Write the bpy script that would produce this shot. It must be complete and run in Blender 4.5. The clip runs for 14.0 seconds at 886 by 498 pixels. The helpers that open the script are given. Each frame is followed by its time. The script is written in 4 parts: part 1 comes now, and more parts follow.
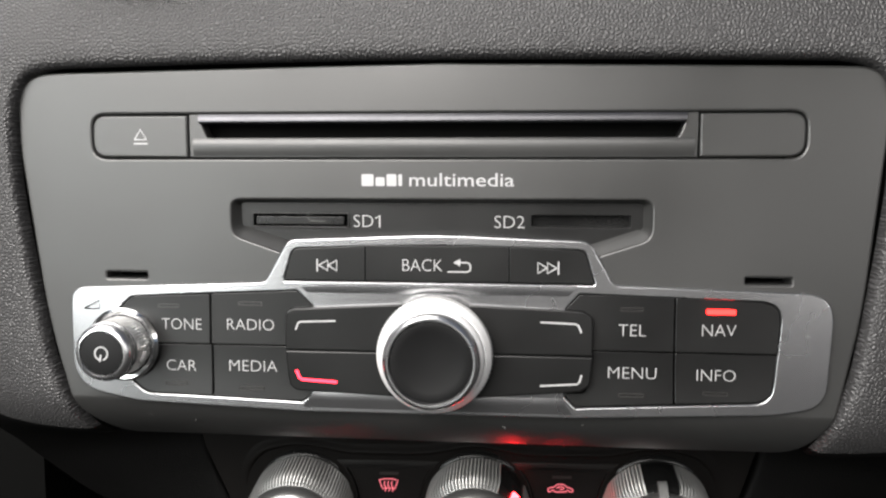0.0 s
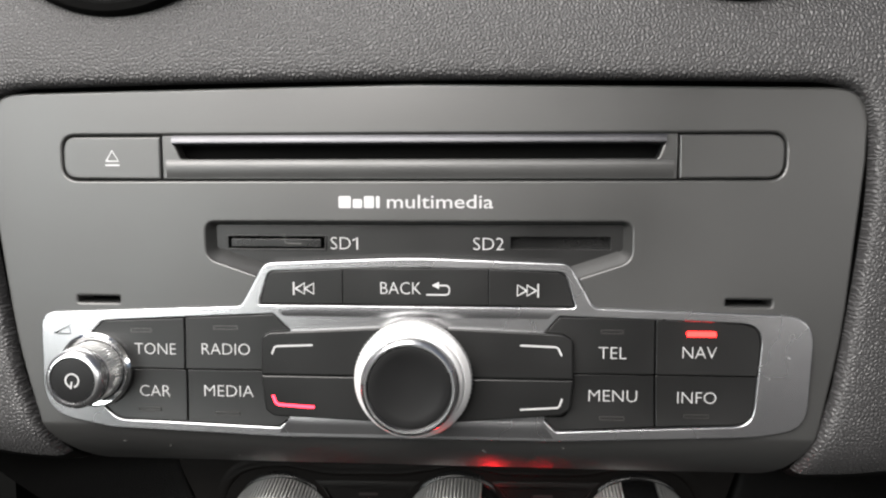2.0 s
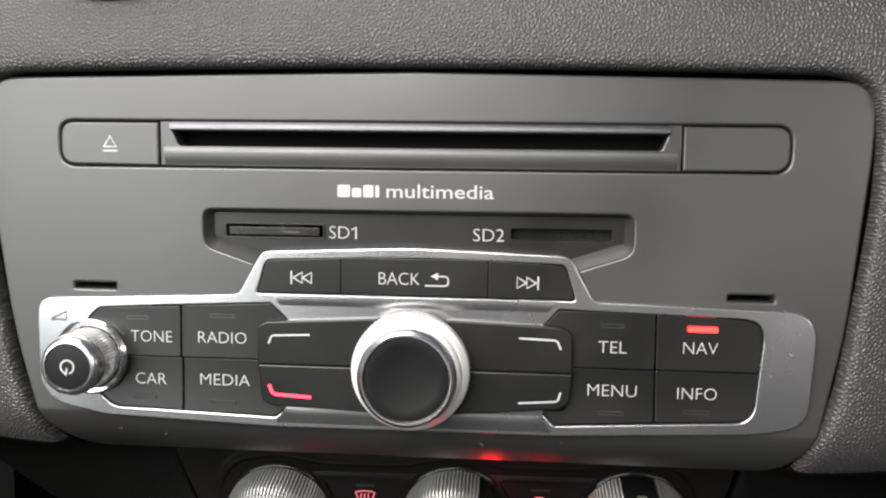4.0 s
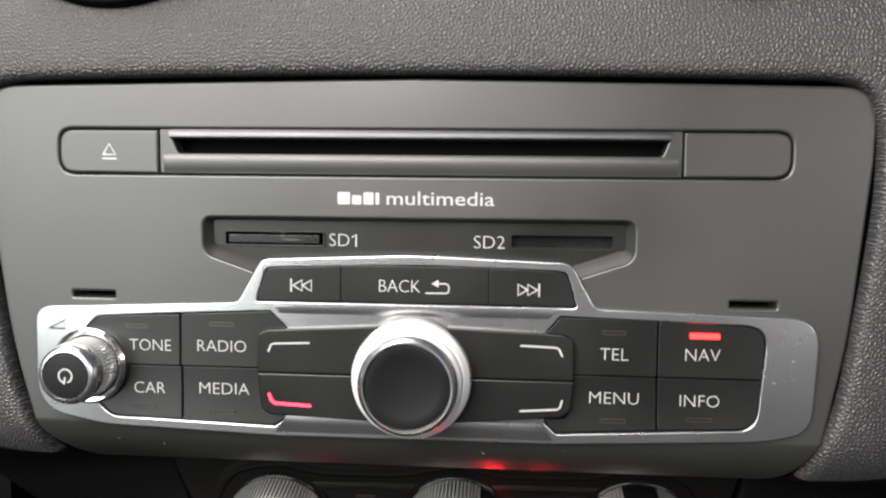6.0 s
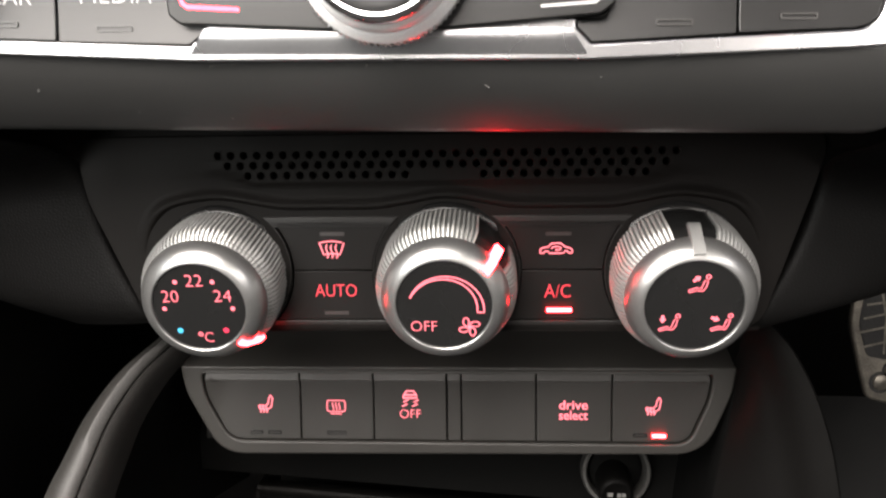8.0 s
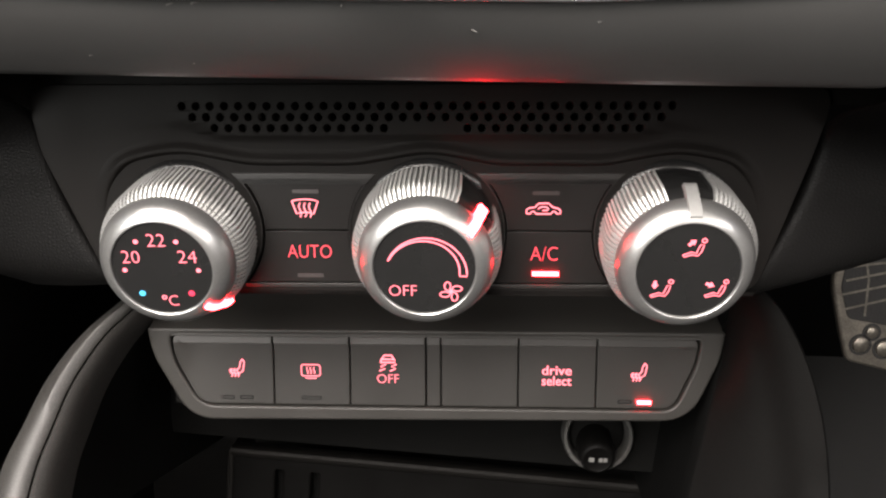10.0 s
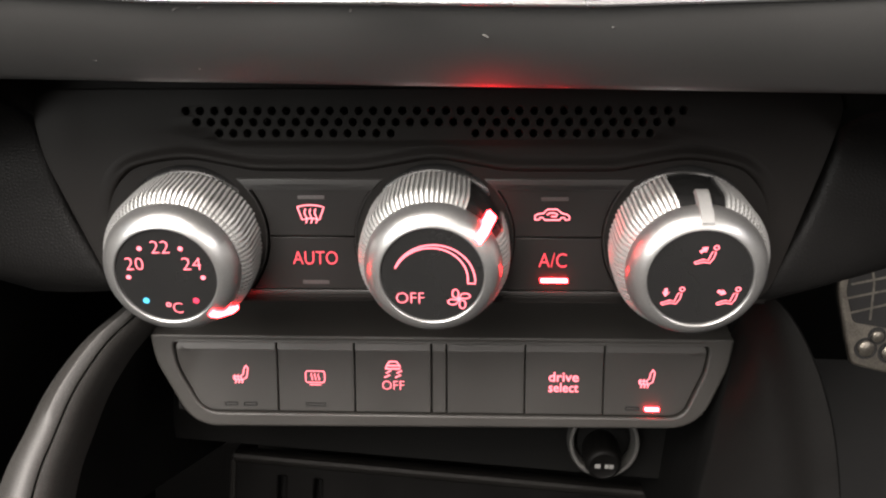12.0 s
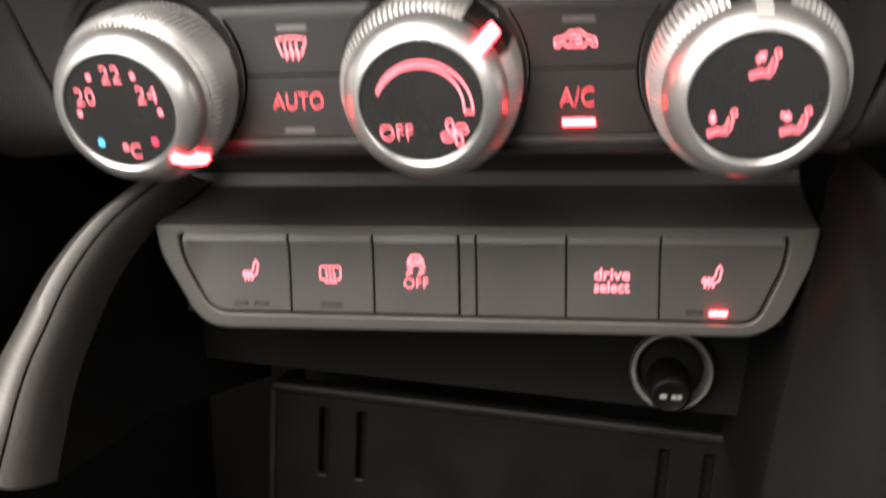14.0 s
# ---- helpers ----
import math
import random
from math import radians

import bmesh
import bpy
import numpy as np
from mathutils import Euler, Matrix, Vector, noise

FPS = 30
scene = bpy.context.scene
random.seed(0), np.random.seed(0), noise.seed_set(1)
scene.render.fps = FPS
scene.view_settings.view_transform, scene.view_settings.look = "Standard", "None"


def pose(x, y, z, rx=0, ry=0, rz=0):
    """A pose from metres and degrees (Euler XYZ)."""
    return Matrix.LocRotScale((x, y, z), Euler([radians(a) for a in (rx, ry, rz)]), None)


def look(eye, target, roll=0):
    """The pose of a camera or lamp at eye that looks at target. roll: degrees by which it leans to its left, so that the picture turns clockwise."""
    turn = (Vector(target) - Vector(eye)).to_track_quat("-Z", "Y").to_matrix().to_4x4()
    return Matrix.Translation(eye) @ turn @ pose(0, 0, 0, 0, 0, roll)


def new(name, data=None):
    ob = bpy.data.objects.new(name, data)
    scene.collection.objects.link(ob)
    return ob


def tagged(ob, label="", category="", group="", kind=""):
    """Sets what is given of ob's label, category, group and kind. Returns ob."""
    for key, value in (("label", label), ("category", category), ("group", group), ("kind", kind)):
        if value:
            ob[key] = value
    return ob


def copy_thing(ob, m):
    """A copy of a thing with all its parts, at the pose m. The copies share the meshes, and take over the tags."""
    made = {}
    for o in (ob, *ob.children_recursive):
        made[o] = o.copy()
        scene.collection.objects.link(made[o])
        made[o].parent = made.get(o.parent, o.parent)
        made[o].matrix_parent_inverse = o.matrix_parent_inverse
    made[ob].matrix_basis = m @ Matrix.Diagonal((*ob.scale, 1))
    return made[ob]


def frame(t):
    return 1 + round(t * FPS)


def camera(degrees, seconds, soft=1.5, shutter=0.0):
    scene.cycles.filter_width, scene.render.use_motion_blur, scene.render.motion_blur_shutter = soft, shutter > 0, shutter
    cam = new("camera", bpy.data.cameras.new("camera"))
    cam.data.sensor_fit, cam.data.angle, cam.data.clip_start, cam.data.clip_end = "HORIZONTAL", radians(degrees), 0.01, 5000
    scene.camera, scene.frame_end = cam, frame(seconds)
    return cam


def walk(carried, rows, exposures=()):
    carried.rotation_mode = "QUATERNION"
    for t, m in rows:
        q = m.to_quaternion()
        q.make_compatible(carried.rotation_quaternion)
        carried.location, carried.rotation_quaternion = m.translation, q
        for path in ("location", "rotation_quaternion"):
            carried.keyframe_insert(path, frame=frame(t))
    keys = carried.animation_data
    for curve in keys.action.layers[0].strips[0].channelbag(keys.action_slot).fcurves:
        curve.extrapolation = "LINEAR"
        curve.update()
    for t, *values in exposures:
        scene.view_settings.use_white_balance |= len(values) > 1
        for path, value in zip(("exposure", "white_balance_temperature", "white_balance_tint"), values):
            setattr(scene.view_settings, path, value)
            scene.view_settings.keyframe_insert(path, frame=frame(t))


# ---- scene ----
# The fascia leans back by LEAN degrees; every place below is in millimetres on it:
# x to the right, y into the dashboard, z up along the fascia.
LEAN = 20.0
BASE = pose(0, 0, 0.62, -LEAN)
cam = camera(56.23, 14.0, soft=2.2, shutter=0.5)
# seconds, x, y, z (mm), yaw, pitch, roll (degrees)
ROWS = [
    (0.0, 23.66, -220.47, 39.41, 5.651, -5.256, -0.097),
    (0.5, 23.55, -216.09, 41.01, 5.198, -4.744, -0.143),
    (1.0, 21.96, -216.51, 42.68, 4.948, -4.698, -0.104),
    (1.5, 24.01, -216.48, 43.71, 4.506, -4.960, 0.058),
    (2.0, 23.91, -217.30, 44.20, 4.302, -5.016, 0.041),
    (2.5, 24.28, -217.24, 43.90, 4.311, -4.971, -0.175),
    (3.0, 25.09, -216.23, 42.86, 4.450, -5.324, -0.446),
    (5.5, 25.46, -213.93, 44.09, 4.824, -5.585, -0.755),
    (6.0, 24.78, -214.15, 42.03, 4.593, -4.664, -0.574),
    (6.5, 23.90, -202.38, 29.95, 4.409, -4.629, 0.295),
    (7.0, 18.99, -180.79, -5.86, 4.134, -5.487, 0.687),
    (7.5, 19.28, -162.63, -30.22, 4.082, -7.533, -0.024),
    (8.0, 20.34, -156.79, -36.68, 3.578, -8.986, -0.209),
    (8.5, 20.27, -150.33, -40.77, 2.782, -10.486, -0.443),
    (11.0, 18.01, -142.69, -37.21, 2.025, -12.058, -1.002),
    (11.5, 17.52, -141.52, -37.04, 2.079, -11.880, -1.026),
    (12.0, 17.28, -141.24, -37.28, 2.103, -11.865, -0.955),
    (12.5, 16.88, -139.93, -38.33, 2.023, -11.989, -0.993),
    (13.0, 16.69, -138.74, -39.11, 1.759, -12.051, -1.052),
    (13.5, 15.99, -135.10, -41.97, 2.443, -12.016, -1.152),
    (13.7, 17.25, -126.17, -53.67, 3.784, -11.920, -0.710),
    (13.9, 30.31, -115.77, -66.88, 7.213, -12.671, 0.094),
    (14.0, 39.04, -112.44, -76.58, 9.563, -12.433, 0.408),
    (14.1, 46.89, -109.45, -85.31, 11.679, -12.218, 0.690),
]
walk(cam, [(t, BASE @ pose(x / 1000, y / 1000, z / 1000, 0, 0, yaw) @ pose(0, 0, 0, pitch) @ pose(0, 0, 0, 0, roll) @ pose(0, 0, 0, 90))
           for t, x, y, z, yaw, pitch, roll in ROWS],
     [(0.0, -0.13, 6500, 10), (0.5, 0.04, 6500, 10), (6.8, -0.01, 6500, 10), (7.2, 0.08, 6550, 11), (7.5, 0.6, 6750, 12), (8.0, 0.9, 6800, 13), (8.5, 1.2, 6850, 14), (13.4, 1.24, 6850, 14), (14.0, 1.55, 6900, 14)])

# ---- light: overcast day through the car's windows ----
world = bpy.data.worlds.new("world")
scene.world = world
world.use_nodes = True
wn = world.node_tree.nodes
sky = wn.new("ShaderNodeTexSky")
sky.sky_type, sky.sun_disc = "NISHITA", False
sky.sun_elevation, sky.sun_rotation = radians(50), radians(200)
world.node_tree.links.new(sky.outputs[0], wn["Background"].inputs[0])
wn["Background"].inputs[1].default_value = 0.05
sun_data = bpy.data.lights.new("sun", "SUN")
sun_data.energy, sun_data.angle, sun_data.color = 0.6, radians(15), (1.0, 0.97, 0.93)
sun = new("sun", sun_data)
sun.matrix_basis = look((0, 0, 3), (0.3, 1.2, 1.2))


def window_light(name, eye, target, sx, sy, watts, color=(1.0, 0.965, 0.925)):
    """The sky's light in a window's opening."""
    d = bpy.data.lights.new(name, "AREA")
    d.shape, d.size, d.size_y, d.energy, d.color = "RECTANGLE", sx, sy, watts, color
    o = new(name, d)
    o.matrix_basis = look(eye, target)
    return o


window_light("windscreen_light", (-0.26, -0.1, 1.1), (-0.13, -0.12, 0.62), 0.9, 0.4, 7.2)
# roof panel is unseen: assumed from the steep light on the knobs
window_light("assumed_sunroof_light", (-0.26, -0.5, 1.16), (-0.12, -0.28, 0.5), 0.7, 0.46, 13.8)
window_light("passenger_window_light", (-0.69, -0.88, 0.97), (0.1, -0.4, 0.72), 0.78, 0.28, 6.0, (0.96, 1.0, 0.97))
window_light("driver_window_light", (0.69, -0.82, 1.04), (-0.1, -0.5, 0.8), 0.9, 0.13, 3.0)

# ---- helpers for building ----
F = Matrix(((1, 0, 0, 0), (0, 0, -1, 0), (0, 1, 0, 0), (0, 0, 0, 1)))  # (u right, v up, w towards the viewer) to (x, y, z)
MM = Matrix.Scale(0.001, 4)
ORIGIN = {}


def thing(name, at, label, category, group="", kind=""):
    """An empty at a place on the fascia (x, y, z in mm) that carries its parts."""
    ob = new(name)
    ob.empty_display_size = 0.01
    ob.matrix_basis = BASE @ Matrix.Translation(Vector(at) * 0.001)
    ORIGIN[ob] = Vector(at) * 0.001
    return tagged(ob, label, category, group, kind)


def finish(bm, name, mat, angle=38):
    me = bpy.data.meshes.new(name)
    bmesh.ops.remove_doubles(bm, verts=bm.verts, dist=1e-7)
    bmesh.ops.recalc_face_normals(bm, faces=bm.faces)
    if sum(f.normal.y * f.calc_area() for f in bm.faces) > 1e-7 and any(len(e.link_faces) == 1 for e in bm.edges):
        bmesh.ops.reverse_faces(bm, faces=bm.faces)  # open skins face the cabin
    for f in bm.faces:
        f.smooth = True
    for e in bm.edges:
        if len(e.link_faces) == 2:
            bend = e.calc_face_angle(0.0)
            e.smooth = e.smooth and bend < radians(angle)
    bm.to_mesh(me)
    bm.free()
    me.materials.append(mat)
    return me


def part(name, bm, mat, parent, label="", m=None, angle=38):
    """One mesh, drawn in (u, v, w) mm, under a thing or a part of it."""
    org = ORIGIN[parent]
    t = Matrix.Translation(-org) @ MM @ F @ (m or Matrix.Identity(4))
    bm.transform(t)
    ob = new(name, finish(bm, name, mat, angle))
    ob.parent = parent
    ORIGIN[ob] = org
    return tagged(ob, label)


def solo(name, bm, mat, at, label, category, group="", kind="", m=None, angle=38):
    """A thing that is one mesh."""
    org = Vector(at) * 0.001
    bm.transform(Matrix.Translation(-org) @ MM @ F @ (m or Matrix.Identity(4)))
    ob = new(name, finish(bm, name, mat, angle))
    ob.matrix_basis = BASE @ Matrix.Translation(org)
    ORIGIN[ob] = org
    return tagged(ob, label, category, group, kind)


def rounded(pts, r=2.0, n=5):
    """A closed outline with its corners rounded; a point may carry its own radius as a third number."""
    out = []
    k = len(pts)
    for i in range(k):
        p = Vector(pts[i][:2])
        a, b = Vector(pts[i - 1][:2]), Vector(pts[(i + 1) % k][:2])
        rad = pts[i][2] if len(pts[i]) > 2 else r
        da, db = a - p, b - p
        la, lb = da.length, db.length
        da.normalize(), db.normalize()
        ang = da.angle(db)
        d = min(rad / max(math.tan(ang / 2), 1e-3), la * 0.48, lb * 0.48)
        if d < 0.02 or ang > radians(176):
            out.append((p.x, p.y))
            continue
        s, e = p + da * d, p + db * d
        for j in range(n + 1):
            f = j / n
            q = (1 - f) ** 2 * s + 2 * f * (1 - f) * p + f * f * e
            out.append((q.x, q.y))
    return out


def box_pts(u0, v0, u1, v1):
    return [(u0, v0), (u1, v0), (u1, v1), (u0, v1)]


def circle(cu, cv, r, n=32):
    return [(cu + r * math.cos(2 * math.pi * i / n), cv + r * math.sin(2 * math.pi * i / n)) for i in range(n)]


def arc(cu, cv, r, a0, a1, n=16):
    return [(cu + r * math.cos(radians(a0 + (a1 - a0) * i / n)), cv + r * math.sin(radians(a0 + (a1 - a0) * i / n))) for i in range(n + 1)]


def slab(loops, w0, w1, bevel=0.0, res=2):
    """A plate between the heights w0 and w1 with an outline, holes and rounded edges."""
    cu = bpy.data.curves.new("outline", "CURVE")
    cu.dimensions, cu.fill_mode = "2D", "BOTH"
    for pts in loops:
        sp = cu.splines.new("POLY")
        sp.points.add(len(pts) - 1)
        for q, (u, v) in zip(sp.points, pts):
            q.co = (u, v, 0, 1)
        sp.use_cyclic_u = True
    cu.extrude = max((w1 - w0) / 2 - bevel, 0.0)
    cu.bevel_depth, cu.bevel_resolution, cu.offset = bevel, res, -bevel
    ob = bpy.data.objects.new("outline", cu)
    me = ob.to_mesh()
    bm = bmesh.new()
    bm.from_mesh(me)
    ob.to_mesh_clear()
    bpy.data.objects.remove(ob)
    bpy.data.curves.remove(cu)
    bm.transform(Matrix.Translation((0, 0, (w0 + w1) / 2)))
    bmesh.ops.remove_doubles(bm, verts=bm.verts, dist=1e-4)
    bm.normal_update()
    for e in bm.edges:
        e.smooth = True
        if len(e.link_faces) == 2:
            p, q = (abs(f.normal.z) > 0.9995 for f in e.link_faces)
            e.smooth = p == q
    return bm


def lathe(profile, cu=0.0, cv=0.0, seg=64):
    """A turned shape: (radius, height) from the foot to the top."""
    bm = bmesh.new()
    rings = []
    for r, w in profile:
        if r < 1e-4:
            rings.append([bm.verts.new((cu, cv, w))])
        else:
            rings.append([bm.verts.new((cu + r * math.cos(2 * math.pi * i / seg), cv + r * math.sin(2 * math.pi * i / seg), w)) for i in range(seg)])
    for a, b in zip(rings, rings[1:]):
        for i in range(seg):
            j = (i + 1) % seg
            q = [a[i % len(a)], a[j % len(a)], b[j % len(b)], b[i % len(b)]]
            q = list(dict.fromkeys(q))
            if len(q) > 2:
                bm.faces.new(q)
    return bm


def knurl(r, w0, w1, count, rows, depth, cu=0.0, cv=0.0, a0=0.0, a1=360.0, nose=0.0):
    """A barrel with rows of beads in straight ridges, between two angles; nose: how far its front edge rounds in."""
    bm = bmesh.new()
    full = abs(a1 - a0) >= 359.9
    n = max(int(count * abs(a1 - a0) / 360), 2)
    step = (a1 - a0) / n
    ring = [(step * (i + f), low) for i in range(n) for f, low in ((0.0, 0), (0.42, 0), (0.56, 1), (0.86, 1))] + ([] if full else [(step * n, 0)])
    grid = []
    for j in range(rows + 1):
        row = []
        front = max(1 - (1 - j / rows) * abs(w1 - w0) / 4.5, 0)
        for a, low in ring:
            rr = r - nose * front * front - (depth if low else (0.85 * depth if j % 2 == 0 else 0))
            t = radians(a0 + a)
            row.append(bm.verts.new((cu + rr * math.cos(t), cv + rr * math.sin(t), w0 + (w1 - w0) * j / rows)))
        grid.append(row)
    m = len(ring)
    for j in range(rows):
        for i in range(m if full else m - 1):
            k = (i + 1) % m
            bm.faces.new((grid[j][i], grid[j][k], grid[j + 1][k], grid[j + 1][i]))
    return bm


def loft(sections, closed=False):
    """A skin over rows of points (u, v, w)."""
    bm = bmesh.new()
    rows = [[bm.verts.new(p) for p in s] for s in sections]
    k = len(rows)
    for i in range(k if closed else k - 1):
        a, b = rows[i], rows[(i + 1) % k]
        for j in range(len(a) - 1):
            bm.faces.new((a[j], a[j + 1], b[j + 1], b[j]))
    return bm


def smooth(pts, n=4):
    """A soft curve through points in space."""
    v = [Vector(p) for p in pts]
    out = []
    for i in range(len(v) - 1):
        p0, p1, p2, p3 = v[max(i - 1, 0)], v[i], v[i + 1], v[min(i + 2, len(v) - 1)]
        for j in range(n):
            f = j / n
            out.append(0.5 * (2 * p1 + (p2 - p0) * f + (2 * p0 - 5 * p1 + 4 * p2 - p3) * f * f + (3 * p1 - p0 - 3 * p2 + p3) * f ** 3))
    return out + [v[-1]]


def merge(*bms):
    out = bms[0]
    for b in bms[1:]:
        me = bpy.data.meshes.new("merge")
        b.to_mesh(me)
        b.free()
        out.from_mesh(me)
        bpy.data.meshes.remove(me)
    return out


def ribbon(lines, width, w, thick=0.06):
    """Drawn lines: each a list of points, as thin raised strips at height w."""
    bm = bmesh.new()
    h = width / 2
    for pts in lines:
        k = len(pts)
        dirs = []
        for i in range(k):
            a, b = Vector(pts[max(i - 1, 0)]), Vector(pts[min(i + 1, k - 1)])
            d = (b - a).normalized() if (b - a).length > 1e-6 else Vector((1, 0))
            dirs.append(d)
        left, right = [], []
        for i, (p, d) in enumerate(zip(pts, dirs)):
            ext = -h * 0.5 if i == 0 else (h * 0.5 if i == k - 1 else 0)
            c = Vector(p) + d * ext
            nrm = Vector((-d.y, d.x)) * h
            left.append(bm.verts.new((c.x + nrm.x, c.y + nrm.y, w + thick)))
            right.append(bm.verts.new((c.x - nrm.x, c.y - nrm.y, w + thick)))
        for i in range(k - 1):
            bm.faces.new((left[i], right[i], right[i + 1], left[i + 1]))
    return bm


def flat(loops, w, thick=0.06):
    return slab(loops, w, w + thick)


def lettering(text, cu, cv, width, height, w, thick=0.06, bold=-0.016):
    """A word in the built-in font, fitted to a width and a height about a centre."""
    c = bpy.data.curves.new("lettering", "FONT")
    c.body, c.size, c.resolution_u = text, 1.0, 3
    c.offset = bold
    ob = bpy.data.objects.new("lettering", c)
    me = ob.to_mesh()
    bm = bmesh.new()
    bm.from_mesh(me)
    ob.to_mesh_clear()
    bpy.data.objects.remove(ob)
    bpy.data.curves.remove(c)
    us = [v.co.x for v in bm.verts]
    vs = [v.co.y for v in bm.verts]
    su, sv = width / (max(us) - min(us)), height / (max(vs) - min(vs))
    mu, mv = (max(us) + min(us)) / 2, (max(vs) + min(vs)) / 2
    for v in bm.verts:
        v.co = ((v.co.x - mu) * su + cu, (v.co.y - mv) * sv + cv, w + thick)
    return bm


# ---- materials ----
def material(name, color, rough=0.5, metal=0.0, vary=0.15, scale=40.0, fine=900.0, bump=0.0, bump_mm=0.05, dust=0.0, spec=0.5, wear=0.06):
    """A surface with large stains, fine grain and a fine relief."""
    m = bpy.data.materials.new(name)
    m.use_nodes = True
    nt, nd = m.node_tree, m.node_tree.nodes
    b = nd["Principled BSDF"]
    tc = nd.new("ShaderNodeTexCoord")
    big, small = nd.new("ShaderNodeTexNoise"), nd.new("ShaderNodeTexNoise")
    for n, s, d in ((big, scale, 4), (small, fine, 3)):
        n.inputs["Scale"].default_value, n.inputs["Detail"].default_value = s, d
        nt.links.new(tc.outputs["Object"], n.inputs["Vector"])
    add = nd.new("ShaderNodeMath")
    add.operation = "ADD"
    nt.links.new(big.outputs[0], add.inputs[0])
    nt.links.new(small.outputs[0], add.inputs[1])
    mp = nd.new("ShaderNodeMapRange")
    mp.inputs[1].default_value, mp.inputs[2].default_value = 0.7, 1.3
    mp.inputs[3].default_value, mp.inputs[4].default_value = 1 - vary, 1 + vary
    nt.links.new(add.outputs[0], mp.inputs[0])
    mul = nd.new("ShaderNodeVectorMath")
    mul.operation = "SCALE"
    mul.inputs[0].default_value = color
    nt.links.new(mp.outputs[0], mul.inputs["Scale"])
    last = mul.outputs[0]
    if dust > 0:
        # specks of dust and lint
        vo = nd.new("ShaderNodeTexVoronoi")
        vo.inputs["Scale"].default_value = 95.0
        nt.links.new(tc.outputs["Object"], vo.inputs["Vector"])
        lt = nd.new("ShaderNodeMath")
        lt.operation = "LESS_THAN"
        nt.links.new(vo.outputs["Distance"], lt.inputs[0])
        se = nd.new("ShaderNodeSeparateColor")
        nt.links.new(vo.outputs["Color"], se.inputs[0])
        pw = nd.new("ShaderNodeMath")
        pw.operation = "POWER"
        pw.inputs[1].default_value = 6.0
        nt.links.new(se.outputs[0], pw.inputs[0])
        ml = nd.new("ShaderNodeMath")
        ml.operation = "MULTIPLY"
        ml.inputs[1].default_value = 0.085
        nt.links.new(pw.outputs[0], ml.inputs[0])
        nt.links.new(ml.outputs[0], lt.inputs[1])
        am = nd.new("ShaderNodeMath")
        am.operation = "MULTIPLY"
        am.inputs[1].default_value = dust
        nt.links.new(lt.outputs[0], am.inputs[0])
        mx = nd.new("ShaderNodeMix")
        mx.data_type = "RGBA"
        nt.links.new(am.outputs[0], mx.inputs["Factor"])
        nt.links.new(last, mx.inputs["A"])
        mx.inputs["B"].default_value = (0.45, 0.43, 0.4, 1)
        last = mx.outputs["Result"]
    nt.links.new(last, b.inputs["Base Color"])
    rr = nd.new("ShaderNodeMapRange")
    rr.inputs[1].default_value, rr.inputs[2].default_value = 0.3, 0.7
    rr.inputs[3].default_value, rr.inputs[4].default_value = max(rough - wear, 0.03), rough + wear
    nt.links.new(big.outputs[0], rr.inputs[0])
    nt.links.new(rr.outputs[0], b.inputs["Roughness"])
    b.inputs["Metallic"].default_value = metal
    b.inputs["Specular IOR Level"].default_value = spec
    if bump > 0:
        bp = nd.new("ShaderNodeBump")
        bp.inputs["Strength"].default_value, bp.inputs["Distance"].default_value = bump, bump_mm / 1000
        nt.links.new(small.outputs[0], bp.inputs["Height"])
        nt.links.new(bp.outputs[0], b.inputs["Normal"])
    return m


